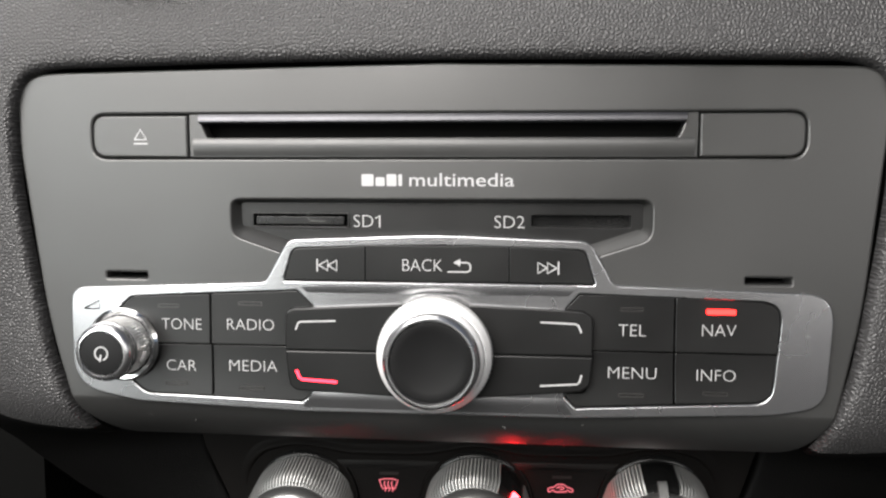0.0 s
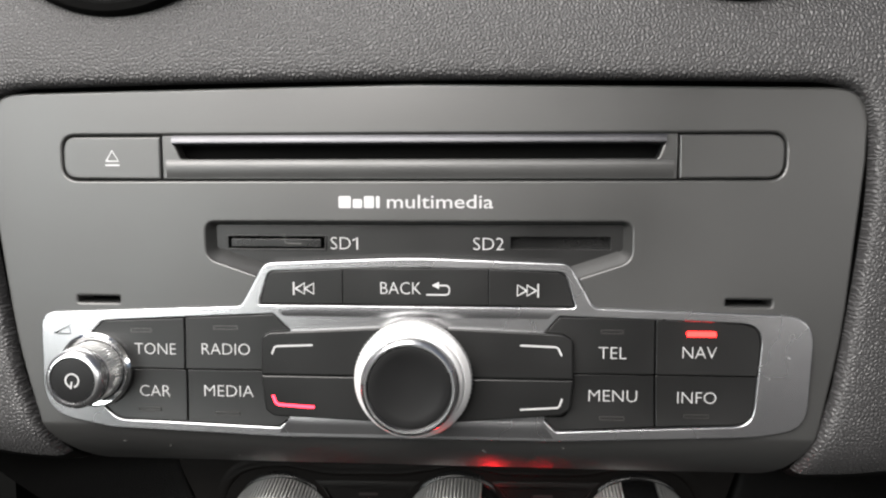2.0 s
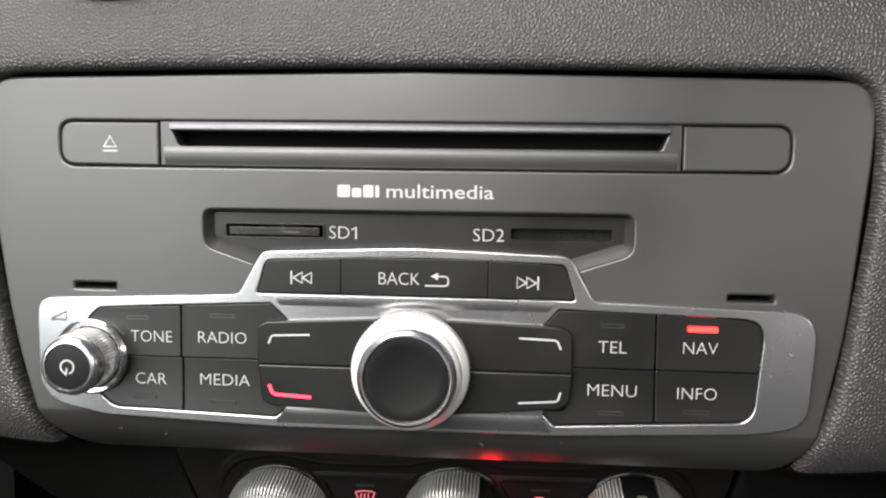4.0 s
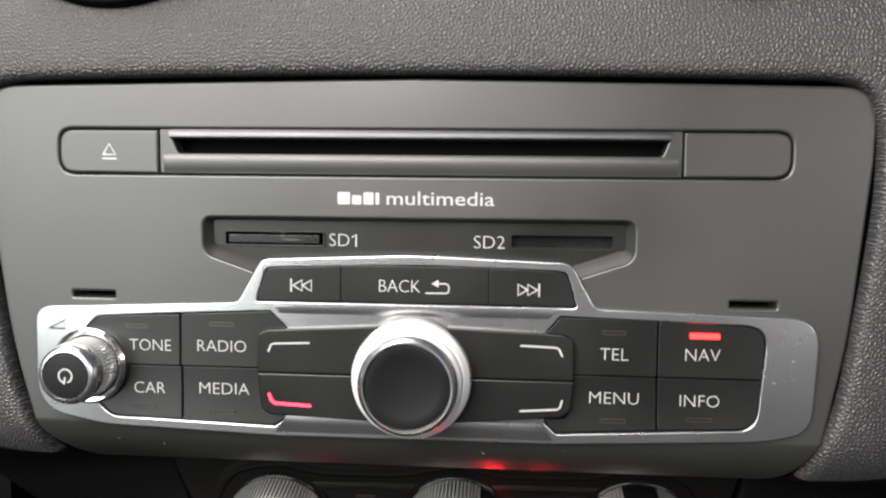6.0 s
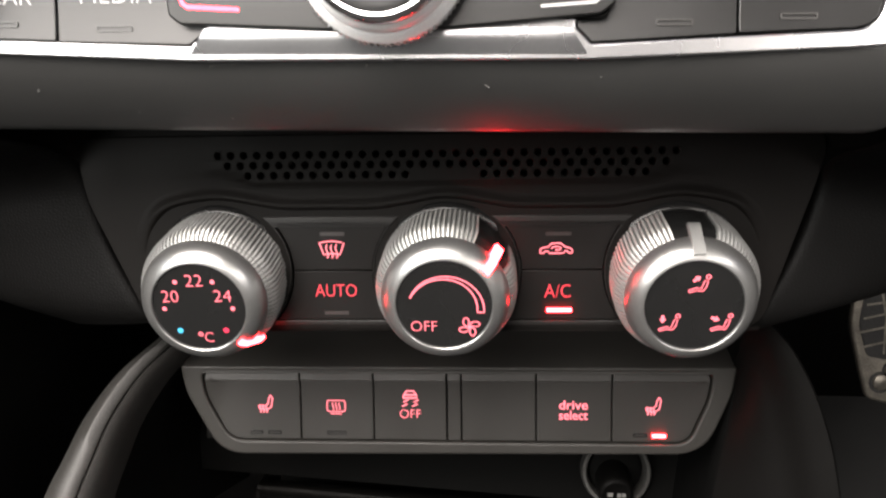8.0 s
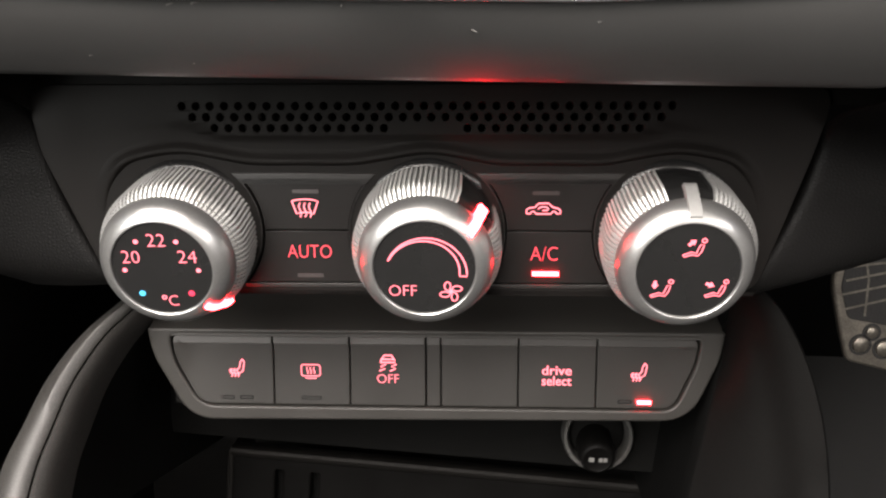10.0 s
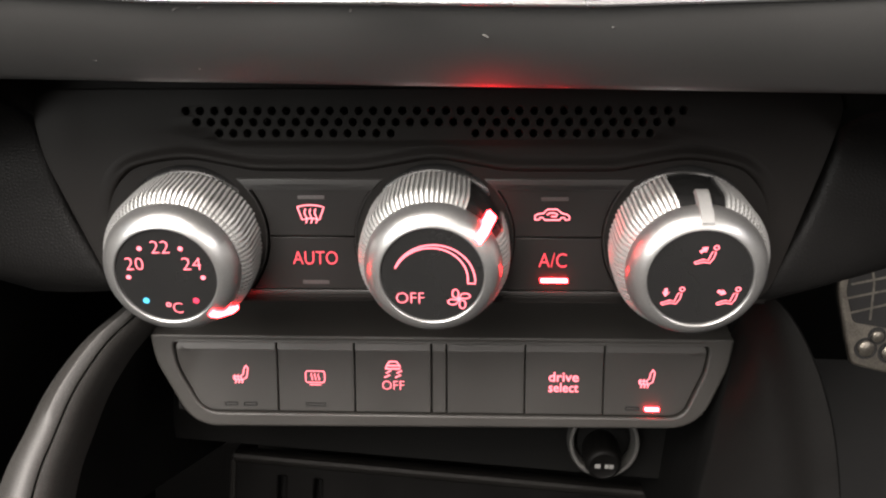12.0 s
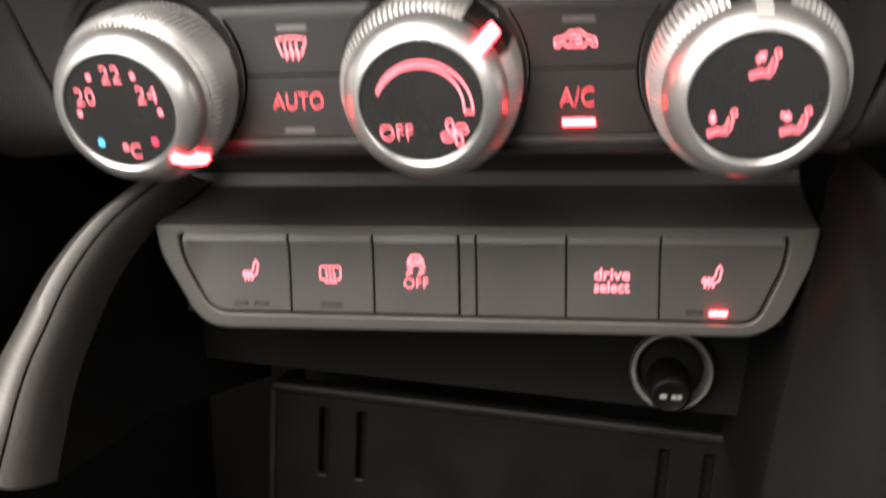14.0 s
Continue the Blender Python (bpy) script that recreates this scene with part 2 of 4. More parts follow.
def grained(name, color, rough, cell=1.15, bump=0.9, depth_mm=0.25, spec=0.5, groove_shade=0.45, face=True):
    """Soft dashboard skin with an embossed leather grain; face: it runs in the plane of the fascia."""
    m = material(name, color, rough, vary=0.05, scale=25, fine=400, spec=spec)
    nt, nd = m.node_tree, m.node_tree.nodes
    b = nd["Principled BSDF"]
    tc = nd.new("ShaderNodeTexCoord")
    warp = nd.new("ShaderNodeTexNoise")
    warp.inputs["Scale"].default_value, warp.inputs["Detail"].default_value = 420.0, 2
    nt.links.new(tc.outputs["Object"], warp.inputs["Vector"])
    ws = nd.new("ShaderNodeVectorMath")
    ws.operation = "MULTIPLY_ADD"
    ws.inputs[1].default_value = (0.0007, 0.0007, 0.0007)
    nt.links.new(warp.outputs["Color"], ws.inputs[0])
    nt.links.new(tc.outputs["Object"], ws.inputs[2])
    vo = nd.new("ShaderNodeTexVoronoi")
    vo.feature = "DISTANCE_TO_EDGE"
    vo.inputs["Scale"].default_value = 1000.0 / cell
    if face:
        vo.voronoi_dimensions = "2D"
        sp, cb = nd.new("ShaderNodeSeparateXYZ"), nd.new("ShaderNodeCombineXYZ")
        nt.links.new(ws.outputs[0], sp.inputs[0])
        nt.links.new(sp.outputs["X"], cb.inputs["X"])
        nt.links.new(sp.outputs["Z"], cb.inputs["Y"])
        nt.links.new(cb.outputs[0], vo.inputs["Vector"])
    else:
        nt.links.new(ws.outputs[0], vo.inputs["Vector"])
    mr = nd.new("ShaderNodeMapRange")
    mr.interpolation_type = "SMOOTHSTEP"
    mr.inputs[1].default_value, mr.inputs[2].default_value = 0.0, 0.5
    mr.inputs[3].default_value, mr.inputs[4].default_value = 0.0, 1.0
    nt.links.new(vo.outputs["Distance"], mr.inputs[0])
    # shade painted into the grain's grooves by colour, crests painted paler
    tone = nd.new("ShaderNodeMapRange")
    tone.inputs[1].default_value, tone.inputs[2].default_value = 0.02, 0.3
    tone.inputs[3].default_value, tone.inputs[4].default_value = 1.0 - groove_shade, 1.0 + 0.35 * groove_shade
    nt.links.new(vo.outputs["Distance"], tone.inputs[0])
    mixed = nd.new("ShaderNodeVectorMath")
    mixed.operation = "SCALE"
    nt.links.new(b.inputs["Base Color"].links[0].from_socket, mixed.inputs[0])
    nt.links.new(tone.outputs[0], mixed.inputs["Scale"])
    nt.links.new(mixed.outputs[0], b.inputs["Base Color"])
    bp = nd.new("ShaderNodeBump")
    bp.inputs["Strength"].default_value, bp.inputs["Distance"].default_value = bump, depth_mm / 1000
    nt.links.new(mr.outputs[0], bp.inputs["Height"])
    nt.links.new(bp.outputs[0], b.inputs["Normal"])
    return m


def glow(name, color, strength, body=(0.3, 0.02, 0.03)):
    m = bpy.data.materials.new(name)
    m.use_nodes = True
    b = m.node_tree.nodes["Principled BSDF"]
    b.inputs["Base Color"].default_value = (*body, 1)
    b.inputs["Emission Color"].default_value = (*color, 1)
    b.inputs["Emission Strength"].default_value = strength
    return m


FACE = material("faceplate_plastic", (0.026, 0.026, 0.0254), 0.38, vary=0.08, scale=22, fine=2600, bump=0.25, bump_mm=0.03, dust=0.5, spec=0.66, wear=0.09)
KEY = material("key_plastic", (0.0055, 0.0055, 0.0055), 0.36, vary=0.1, fine=2400, bump=0.2, bump_mm=0.02, dust=0.3, spec=0.36)
CLIMKEY = material("climate_key_plastic", (0.0042, 0.0037, 0.0035), 0.42, vary=0.1, fine=2400, bump=0.2, bump_mm=0.02, spec=0.12)
RIM = material("key_rim_plastic", (0.0055, 0.005, 0.0046), 0.4, vary=0.1, fine=2200, spec=0.3)
DIM = material("unlit_dark_lens", (0.011, 0.007, 0.0065), 0.4, vary=0.08)
CONSOLE = material("console_plastic", (0.0039, 0.0034, 0.0031), 0.54, vary=0.1, fine=2200, bump=0.3, bump_mm=0.03, dust=0.25, spec=0.07)
PANEL = material("lower_panel_plastic", (0.018, 0.017, 0.0156), 0.5, vary=0.1, fine=2200, bump=0.3, bump_mm=0.03, dust=0.2, spec=0.25)
ROWKEY = material("row_key_plastic", (0.0155, 0.0146, 0.0135), 0.46, vary=0.08, fine=2400, bump=0.2, bump_mm=0.02, spec=0.25)
# near-black: also paints the shade inside gaps, recesses and rail walls
DARK = material("black_shade_plastic", (0.0024, 0.0024, 0.0023), 0.8, vary=0.15, spec=0.04)
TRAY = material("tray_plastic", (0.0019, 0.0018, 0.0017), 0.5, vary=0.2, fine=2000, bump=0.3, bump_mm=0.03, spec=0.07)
# paler copy of the tray plastic: highlight painted on lip and sides
TRAYLIP = material("tray_edge_highlight_plastic", (0.0045, 0.0042, 0.0038), 0.5, vary=0.2, fine=2000, bump=0.3, bump_mm=0.03, spec=0.1)
RINGGREY = material("dull_ring_metal", (0.042, 0.041, 0.039), 0.45, metal=0.4, vary=0.15)
BLACK = material("gloss_black_plastic", (0.008, 0.008, 0.008), 0.25, vary=0.1, spec=0.3)
SILVER = material("satin_silver_trim", (0.4, 0.4, 0.41), 0.27, metal=0.95, vary=0.05, scale=30, fine=1800, dust=0.25, wear=0.02)
CHROME = material("polished_chrome", (0.78, 0.78, 0.79), 0.13, metal=1.0, vary=0.04)
ALU = material("satin_aluminium_finish", (0.37, 0.37, 0.365), 0.32, metal=0.9, vary=0.07, fine=1600, bump=0.15, bump_mm=0.02)
KNURL = material("cut_aluminium", (0.25, 0.25, 0.245), 0.36, metal=0.6, vary=0.08)
STRIP = material("bright_silver_strip", (0.07, 0.07, 0.075), 0.36, metal=0.9, vary=0.05, fine=1500)
RINGMETAL = material("brushed_ring_metal", (0.74, 0.74, 0.75), 0.27, metal=1.0, vary=0.06, fine=1800)
POINTER = material("grey_pointer_paint", (0.27, 0.27, 0.265), 0.42, metal=0.5, vary=0.06)
RADIOGRIP = material("bright_cut_aluminium", (0.62, 0.62, 0.61), 0.3, metal=0.7, vary=0.08)
SATIN = material("satin_silver_paint", (0.86, 0.86, 0.86), 0.36, metal=0.4, vary=0.05, fine=1600)
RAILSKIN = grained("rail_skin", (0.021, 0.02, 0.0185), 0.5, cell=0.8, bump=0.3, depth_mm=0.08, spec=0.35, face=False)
LINT = material("lint_fibre", (0.055, 0.053, 0.05), 0.9, vary=0.2)
GREYPRINT = material("grey_print", (0.11, 0.11, 0.105), 0.6, vary=0.1)
CAP = material("knob_cap_rubber", (0.0055, 0.0055, 0.0057), 0.4, vary=0.1, fine=2600, bump=0.3, bump_mm=0.02, dust=0.2, spec=0.2)
WHITE = material("white_print", (0.36, 0.36, 0.36), 0.5, vary=0.04)
FAINT = material("unlit_lens", (0.022, 0.021, 0.02), 0.35, vary=0.08)
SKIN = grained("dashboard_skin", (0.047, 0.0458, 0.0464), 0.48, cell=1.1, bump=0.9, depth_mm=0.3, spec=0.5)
# darker copy of the dashboard skin: shade of the lower run in its colour
LOWSKIN = grained("shaded_dashboard_skin", (0.0028, 0.0027, 0.0026), 0.58, cell=1.0, bump=0.5, depth_mm=0.12, spec=0.09)
# darker than the rail skin: shade of the driver's side put into colour
SIDE = grained("shaded_console_skin", (0.0038, 0.0036, 0.0034), 0.52, cell=0.8, bump=0.25, depth_mm=0.06, spec=0.08, face=False)
CARPET = material("footwell_carpet", (0.02, 0.02, 0.02), 0.95, vary=0.3, scale=90, fine=1200, bump=0.8, bump_mm=1.0)
LINER = material("headliner_cloth", (0.66, 0.65, 0.62), 0.95, vary=0.06, bump=0.3, bump_mm=0.3)
TRIMWALL = material("cabin_trim", (0.05, 0.05, 0.05), 0.8, vary=0.1)
PEDAL = material("worn_pedal_metal", (0.19, 0.175, 0.15), 0.38, metal=0.8, vary=0.35, scale=120, fine=900, bump=0.5, bump_mm=0.2)
RED = glow("red_backlight", (1.0, 0.05, 0.08), 0.65)
LAMP = glow("red_indicator", (1.0, 0.016, 0.02), 44.0)
RADIOLAMP = glow("red_radio_indicator", (1.0, 0.016, 0.01), 8.0)
PADLAMP = glow("crimson_pad_light", (1.0, 0.02, 0.045), 8.0)
PINK = glow("pink_backlight", (1.0, 0.23, 0.28), 1.1)
BLUE = glow("blue_backlight", (0.05, 0.5, 0.75), 0.65, (0.02, 0.15, 0.3))
DEEPRED = glow("deep_red_backlight", (1.0, 0.02, 0.1), 0.6)

# ---- the car radio ----
radio = thing("car_radio", (0, 0, 0), "dark grey car radio with silver trim and round control knob", "car radio")
PLATE = rounded([(-116.9, 66.4, 11), (0, 68.2, 300), (114.9, 66.2, 11), (114.5, 48, 60), (110.4, 3, 200), (104.9, -25.5, 45), (99.0, -39.4, 9), (-96.5, -39.4, 9), (-103.6, -29.0, 30), (-110.6, -3, 200), (-117.0, 46, 60)], n=8)
SLOTBAY = rounded([(-95.7, 43.1, 4.5), (94.9, 43.2, 4.5), (94.9, 55.2, 4), (-95.7, 55.2, 4)], n=6)
RECESS = rounded([(-56.4, 31.9, 2.5), (56.6, 32.2, 2.5), (56.6, 22.2, 4), (42.8, 17.6, 1), (39, 14, 1), (-39, 14, 1), (-42.2, 17.6, 1), (-56.3, 22.4, 4)])
TRIM = rounded([(-103.0, 7.2, 4.5), (-47.0, 9.4, 3), (-40.4, 21.2, 4), (0, 22.9, 200), (40.7, 21.5, 4), (47.0, 9.9, 3), (103.4, 8.3, 8), (101.9, -21.2, 12), (90, -23.8, 60), (37.5, -26.1, 30), (-36.7, -26.4, 30), (-84, -24.8, 20), (-103.2, -21.0, 11)], n=7)
VENT_L, VENT_R = rounded(box_pts(-92.8, 9.9, -81.2, 11.6), 0.3, 2), rounded(box_pts(80.9, 10.6, 92.5, 12.3), 0.3, 2)
UPPER = rounded([(-56.4, 31.9, 2.5), (56.6, 32.2, 2.5), (56.6, 22.2, 4), (42.8, 17.6, 1), (46.2, 8.6, 1), (101.5, 6.8, 8), (100.6, -19.6, 11), (37.5, -23.6, 30), (-36.7, -23.8, 30), (-101.6, -19.0, 10), (-101.6, 5.6, 4), (-46.3, 8.2, 1), (-42.2, 17.6, 1), (-56.3, 22.4, 4)], n=6)


CHIN = -24.2


def chin_drop(d):
    """How far the lower edge lies back, d below the start of the bend."""
    return 0.4 * d + 0.043 * d * d


def chin(bm, start=CHIN, end=-39.6, cuts=12):
    """Bends the lower edge of a plate back in a soft curve."""
    for i in range(cuts):
        bmesh.ops.bisect_plane(bm, geom=bm.verts[:] + bm.edges[:] + bm.faces[:], plane_co=(0, start + (end - start) * i / cuts, 0), plane_no=(0, 1, 0))
    for v in bm.verts:
        if v.co.y < start:
            d = start - v.co.y
            v.co.z -= chin_drop(d)
    return bm


part("faceplate", chin(slab([PLATE, SLOTBAY, UPPER, VENT_L, VENT_R], -9, 0, 0.7, 3)), FACE, radio, "matt dark grey plastic faceplate")
part("slot_backing", slab([rounded(box_pts(-100, -30, 100, 60), 5)], -10, -8.9), DARK, radio)
part("housing_underside", slab([rounded(box_pts(-98, -37.6, 98, -28), 2)], -64, -19), DARK, radio)

# disc slot with its two end keys
eject = part("eject_key", slab([rounded([(-95.3, 43.5, 4.3), (-68.2, 43.4, 0.4), (-68.2, 54.8, 0.4), (-95.3, 54.8, 3.8)], n=6)], -6, 0.35, 0.6), FACE, radio, "dark grey key with a white eject triangle")
part("legend", merge(ribbon([[(-83.3, 48.3), (-81.6, 51.1), (-79.9, 48.3), (-83.3, 48.3)], [(-83.5, 47.2), (-79.7, 47.2)]], 0.42, 0.35)), WHITE, eject)
part("blank_key", slab([rounded([(68.2, 43.5, 0.4), (94.5, 43.6, 4.3), (94.5, 54.8, 3.8), (68.2, 54.8, 0.4)], n=6)], -6, 0.35, 0.6), FACE, radio)
housing = part("slot_housing", slab([box_pts(-67.8, 43.4, 67.8, 55.1), rounded([(-62.7, 48.7, 1.4), (62.9, 48.7, 1.4), (64.9, 54.0, 0.3), (-64.9, 54.0, 0.3)])], -5, 0.3, 0.45, 4), FACE, radio)
part("chrome_strip", loft([[(x, 55.1, 0.2), (x, 55.0, 0.75), (x, 54.7, 0.95), (x * 0.9975, 53.3, 1.5), (x * 0.996, 52.9, 1.4), (x * 0.995, 52.6, 1.0), (x * 0.994, 52.4, -4)] for x in (-64.9, -30, 0, 30, 64.9)]), STRIP, housing, "bright silver strip over the disc slot")
part("lower_lip", loft([[(x, 48.75, -0.6), (x, 48.6, 0.3), (x, 48.1, 0.6), (x, 47.2, 0.78), (x, 46.0, 0.76), (x, 44.8, 0.55), (x, 43.7, 0.25)] for x in (-66.6, -30, 0, 30, 66.8)]), FACE, housing)
part("slot_shutter", slab([box_pts(-64, 47.5, 64, 55)], -6.5, -5.2), DARK, housing)

# wordmark: the maker's name as plain bars
for u0, u1, top in ((-20.2, -16.9, 39.0), (-16.4, -13.9, 38.2), (-13.4, -10.7, 39.0), (-10.2, -9.2, 39.0)):
    part("wordmark_bar", flat([rounded(box_pts(u0, 35.8, u1, top), 0.4, 2)], 0.0), WHITE, radio, "white printed bar")
part("legend", lettering("multimedia", 6.75, 37.55, 28.0, 3.55, 0.0, bold=0.004), WHITE, radio)

# memory card recess: sloping walls and a floor with two slots
inner = []
for i, (u, v) in enumerate(RECESS):
    d = (Vector(RECESS[(i + 1) % len(RECESS)]) - Vector(RECESS[i - 1])).normalized()
    inn = Vector((d.y, -d.x))
    wide = 0.8 + 1.0 * abs(inn.x) + 2.2 * max(inn.y, 0)
    inner.append((u + inn.x * wide, v + inn.y * wide))
recess = part("card_recess", loft([[(a[0], a[1], -0.1), (b[0], b[1], -3.4)] for a, b in zip(RECESS, inner)], True), FACE, radio, "recess with sloping edges")
SD1, SD2 = rounded(box_pts(-51.2, 24.7, -24.8, 28.0), 0.3, 2), rounded(box_pts(25.4, 24.9, 51.6, 28.1), 0.3, 2)
part("recess_floor", slab([box_pts(-57, 12, 57, 33), SD1, SD2], -7, -3.3, 0.15), KEY, recess)
part("slot_shutter", slab([box_pts(25.0, 24.6, 52.0, 28.4)], -7.4, -6.2), BLACK, recess, "dark spring flap behind the empty slot")
part("slot_frame", slab([rounded(box_pts(-51.9, 24.2, -24.2, 28.4), 0.5, 2), SD1], -3.4, -2.9, 0.15), KEY, recess)
part("legend", merge(lettering("SD", -20.4, 26.2, 5.4, 3.3, -3.3), ribbon([[(-17.0, 27.0), (-15.9, 27.75), (-15.9, 24.6)]], 0.42, -3.3)), WHITE, recess)
part("legend", lettering("SD2", 19.5, 26.2, 8.1, 3.3, -3.3), WHITE, recess)

# silver trim round the keys
BACKBAY = rounded([(-42.0, 9.9, 0.8), (42.4, 9.9, 0.8), (39.6, 19.2, 2.5), (0, 20.3, 200), (-39.3, 18.9, 2.5)], n=6)
LEFTBAY = rounded([(-91.5, -0.5, 4), (-85.6, 5.1, 3), (-38.2, 7.4, 0.6), (-33.5, 3.0, 0.6), (-33.5, -20.8, 0.6), (-37.0, -23.7, 0.5), (-82, -22.3, 6), (-91.5, -14, 4)], n=5)
RIGHTBAY = rounded([(34.4, 3.2, 0.6), (38.2, 7.6, 0.6), (90.4, 6.1, 5.5), (88.3, -20.7, 5.5), (37.5, -23.3, 0.5), (34.6, -20.4, 0.6)], n=6)
part("trim_bezel", slab([TRIM, BACKBAY, LEFTBAY, RIGHTBAY], -3, 1.1, 0.4, 3), SILVER, radio, "satin silver trim bezel with bright edges")
for v0, step, e0, e1, prof in ((9.7, 0.95, 37.6, 33.8, (1.42, 1.5, 1.36, 1.1, 0.9, 0.98)), (-20.6, 1.06, 33.8, 37.4, (1.75, 1.9, 1.75, 1.45, 1.2, 0.9))):
    part("trim_wing", loft([[((i / 6 - 1) * (e0 + (e1 - e0) * k / 5), v0 - k * step, h) for k, h in enumerate(prof)] for i in range(13)]), SILVER, radio, "glossy silver wing beside the knob")


def key_cap(name, pts, w=1.0, radius=0.5, mat=None, bevel=0.24, hollow=0.0):
    """A key; a hollow one dips at its upper edge and comes forward towards the lower one."""
    mu, mv = (sum(p[i] for p in pts) / len(pts) for i in (0, 1))
    pts = [(p[0] + math.copysign(0.13, p[0] - mu), p[1] + math.copysign(0.13, p[1] - mv), *p[2:]) for p in pts]
    bm = slab([rounded(pts, radius, 3)], -4, w, bevel)
    if hollow:
        hi, lo = max(p[1] for p in pts), min(p[1] for p in pts)
        for i in range(1, 9):
            bmesh.ops.bisect_plane(bm, geom=bm.verts[:] + bm.edges[:] + bm.faces[:], plane_co=(0, hi + (lo - hi) * i / 9, 0), plane_no=(0, 1, 0))
        for v in bm.verts:
            if v.co.z > -2:
                v.co.z -= hollow * (1 - ((hi - v.co.y) / (hi - lo)) ** 2)
    return part(name, bm, mat or KEY, radio)


def outline_led(cu, cv, wd, w, parent, lit=None, ht=0.9):
    """A small indicator window in a key."""
    if lit:
        part("indicator", slab([rounded(box_pts(cu - wd / 2, cv - ht / 2, cu + wd / 2, cv + ht / 2), 0.3, 2)], w - 0.3, w + 0.8), lit, parent, "lit red indicator bar")
    else:
        part("indicator", slab([rounded(box_pts(cu - wd / 2, cv - ht / 2, cu + wd / 2, cv + ht / 2), 0.4, 3), rounded(box_pts(cu - wd / 2 + 0.3, cv - ht / 2 + 0.3, cu + wd / 2 - 0.3, cv + ht / 2 - 0.3), 0.2, 2)], w - 0.3, w + 0.12), FAINT, parent)


prevk = key_cap("skip_key", [(-41.6, 10.3), (-19.3, 10.3), (-19.3, 19.7, 0.3), (-39.0, 18.7, 2.3)])
nextk = key_cap("skip_key", [(19.8, 10.3), (42.0, 10.3), (39.3, 18.9, 2.3), (19.8, 19.8, 0.3)])
backk = key_cap("back_key", [(-19.0, 10.3), (19.5, 10.3), (19.5, 19.9), (-19.0, 19.8)])


def skip_icon(u0, sgn):
    t = [[(u0 - sgn * 2.7, 12.7), (u0 - sgn * 2.7, 16.0)]]
    for o in (-2.2, 0.3):
        t.append([(u0 + sgn * o, 14.35), (u0 + sgn * (o + 2.4), 15.8), (u0 + sgn * (o + 2.4), 12.9), (u0 + sgn * o, 14.35)])
    return ribbon(t, 0.42, 1.0)


part("legend", skip_icon(-29.7, 1), WHITE, prevk)
part("legend", skip_icon(29.9, -1), WHITE, nextk)
part("legend", lettering("BACK", -3.6, 14.7, 10.8, 3.2, 1.0), WHITE, backk)
part("legend", merge(ribbon([[(3.3, 13.0), (8.5, 13.0), (9.1, 13.3), (9.3, 13.9), (9.3, 14.6), (9.1, 15.2), (8.5, 15.5), (6.2, 15.5)]], 0.4, 1.0), flat([[(4.7, 15.5), (6.6, 16.5), (6.6, 14.5)]], 1.0)), WHITE, backk)

FUNCTION_KEYS = [
    ("TONE", [(-91.0, -0.5, 4), (-85.5, 4.8, 3), (-63.1, 5.8), (-63.1, -7.9), (-91.0, -7.9)], (-71.1, -2.6, 11.5), (-75, 2.4, 6.0)),
    ("RADIO", [(-62.5, 5.9), (-38.4, 7.1), (-33.9, 2.9), (-33.9, -7.9), (-62.5, -7.9)], (-51.4, -2.4, 13.3), (-51.5, 3.4, 6.8)),
    ("CAR", [(-91.0, -8.5), (-63.0, -8.5), (-62.8, -22.5), (-82, -21.9, 6), (-91.0, -14, 4)], (-71.7, -14.4, 8.6), (-73.2, -19.5, 6.4)),
    ("MEDIA", [(-62.4, -8.5), (-33.9, -8.5), (-33.9, -20.7), (-37.1, -23.3), (-62.2, -22.7)], (-51.0, -14.1, 13.7), (-51.4, -20.4, 7.0)),
    ("TEL", [(34.8, -7.4), (62.8, -7.4), (62.8, 7.0), (38.4, 7.2), (34.8, 3.2)], (52.1, -1.9, 7.2), (52.0, 3.6, 6.0)),
    ("NAV", [(63.4, -7.4), (89.2, -7.4), (89.9, 5.7, 5), (63.4, 6.9)], (74.4, -1.5, 8.7), (74.7, 3.4, 7.4)),
    ("MENU", [(34.8, -8.0), (62.9, -8.0), (63.1, -21.4), (37.6, -22.9), (35.0, -20.2)], (52.4, -13.5, 12.6), (52.2, -19.5, 6.6)),
    ("INFO", [(63.5, -8.0), (89.2, -8.0), (88.0, -20.3, 5), (63.7, -21.3)], (74.1, -13.6, 10.0), (74.0, -18.5, 6.6)),
]
for word, pts, (tu, tv, tw), (lu, lv, lw) in FUNCTION_KEYS:
    low = tv < -10
    k = key_cap("function_key", pts, hollow=0.9 if low else 0.35)
    tw_at = 1.0 - (0.68 if low else 0.12)
    tagged(k, "black key with white capitals " + word)
    part("legend", lettering(word, tu, tv, tw, 3.05, tw_at), WHITE, k)
    outline_led(lu, lv, lw, 0.82 if low else 0.66, k, RADIOLAMP if word == "NAV" else None, 1.3 if word == "NAV" else 1.15)

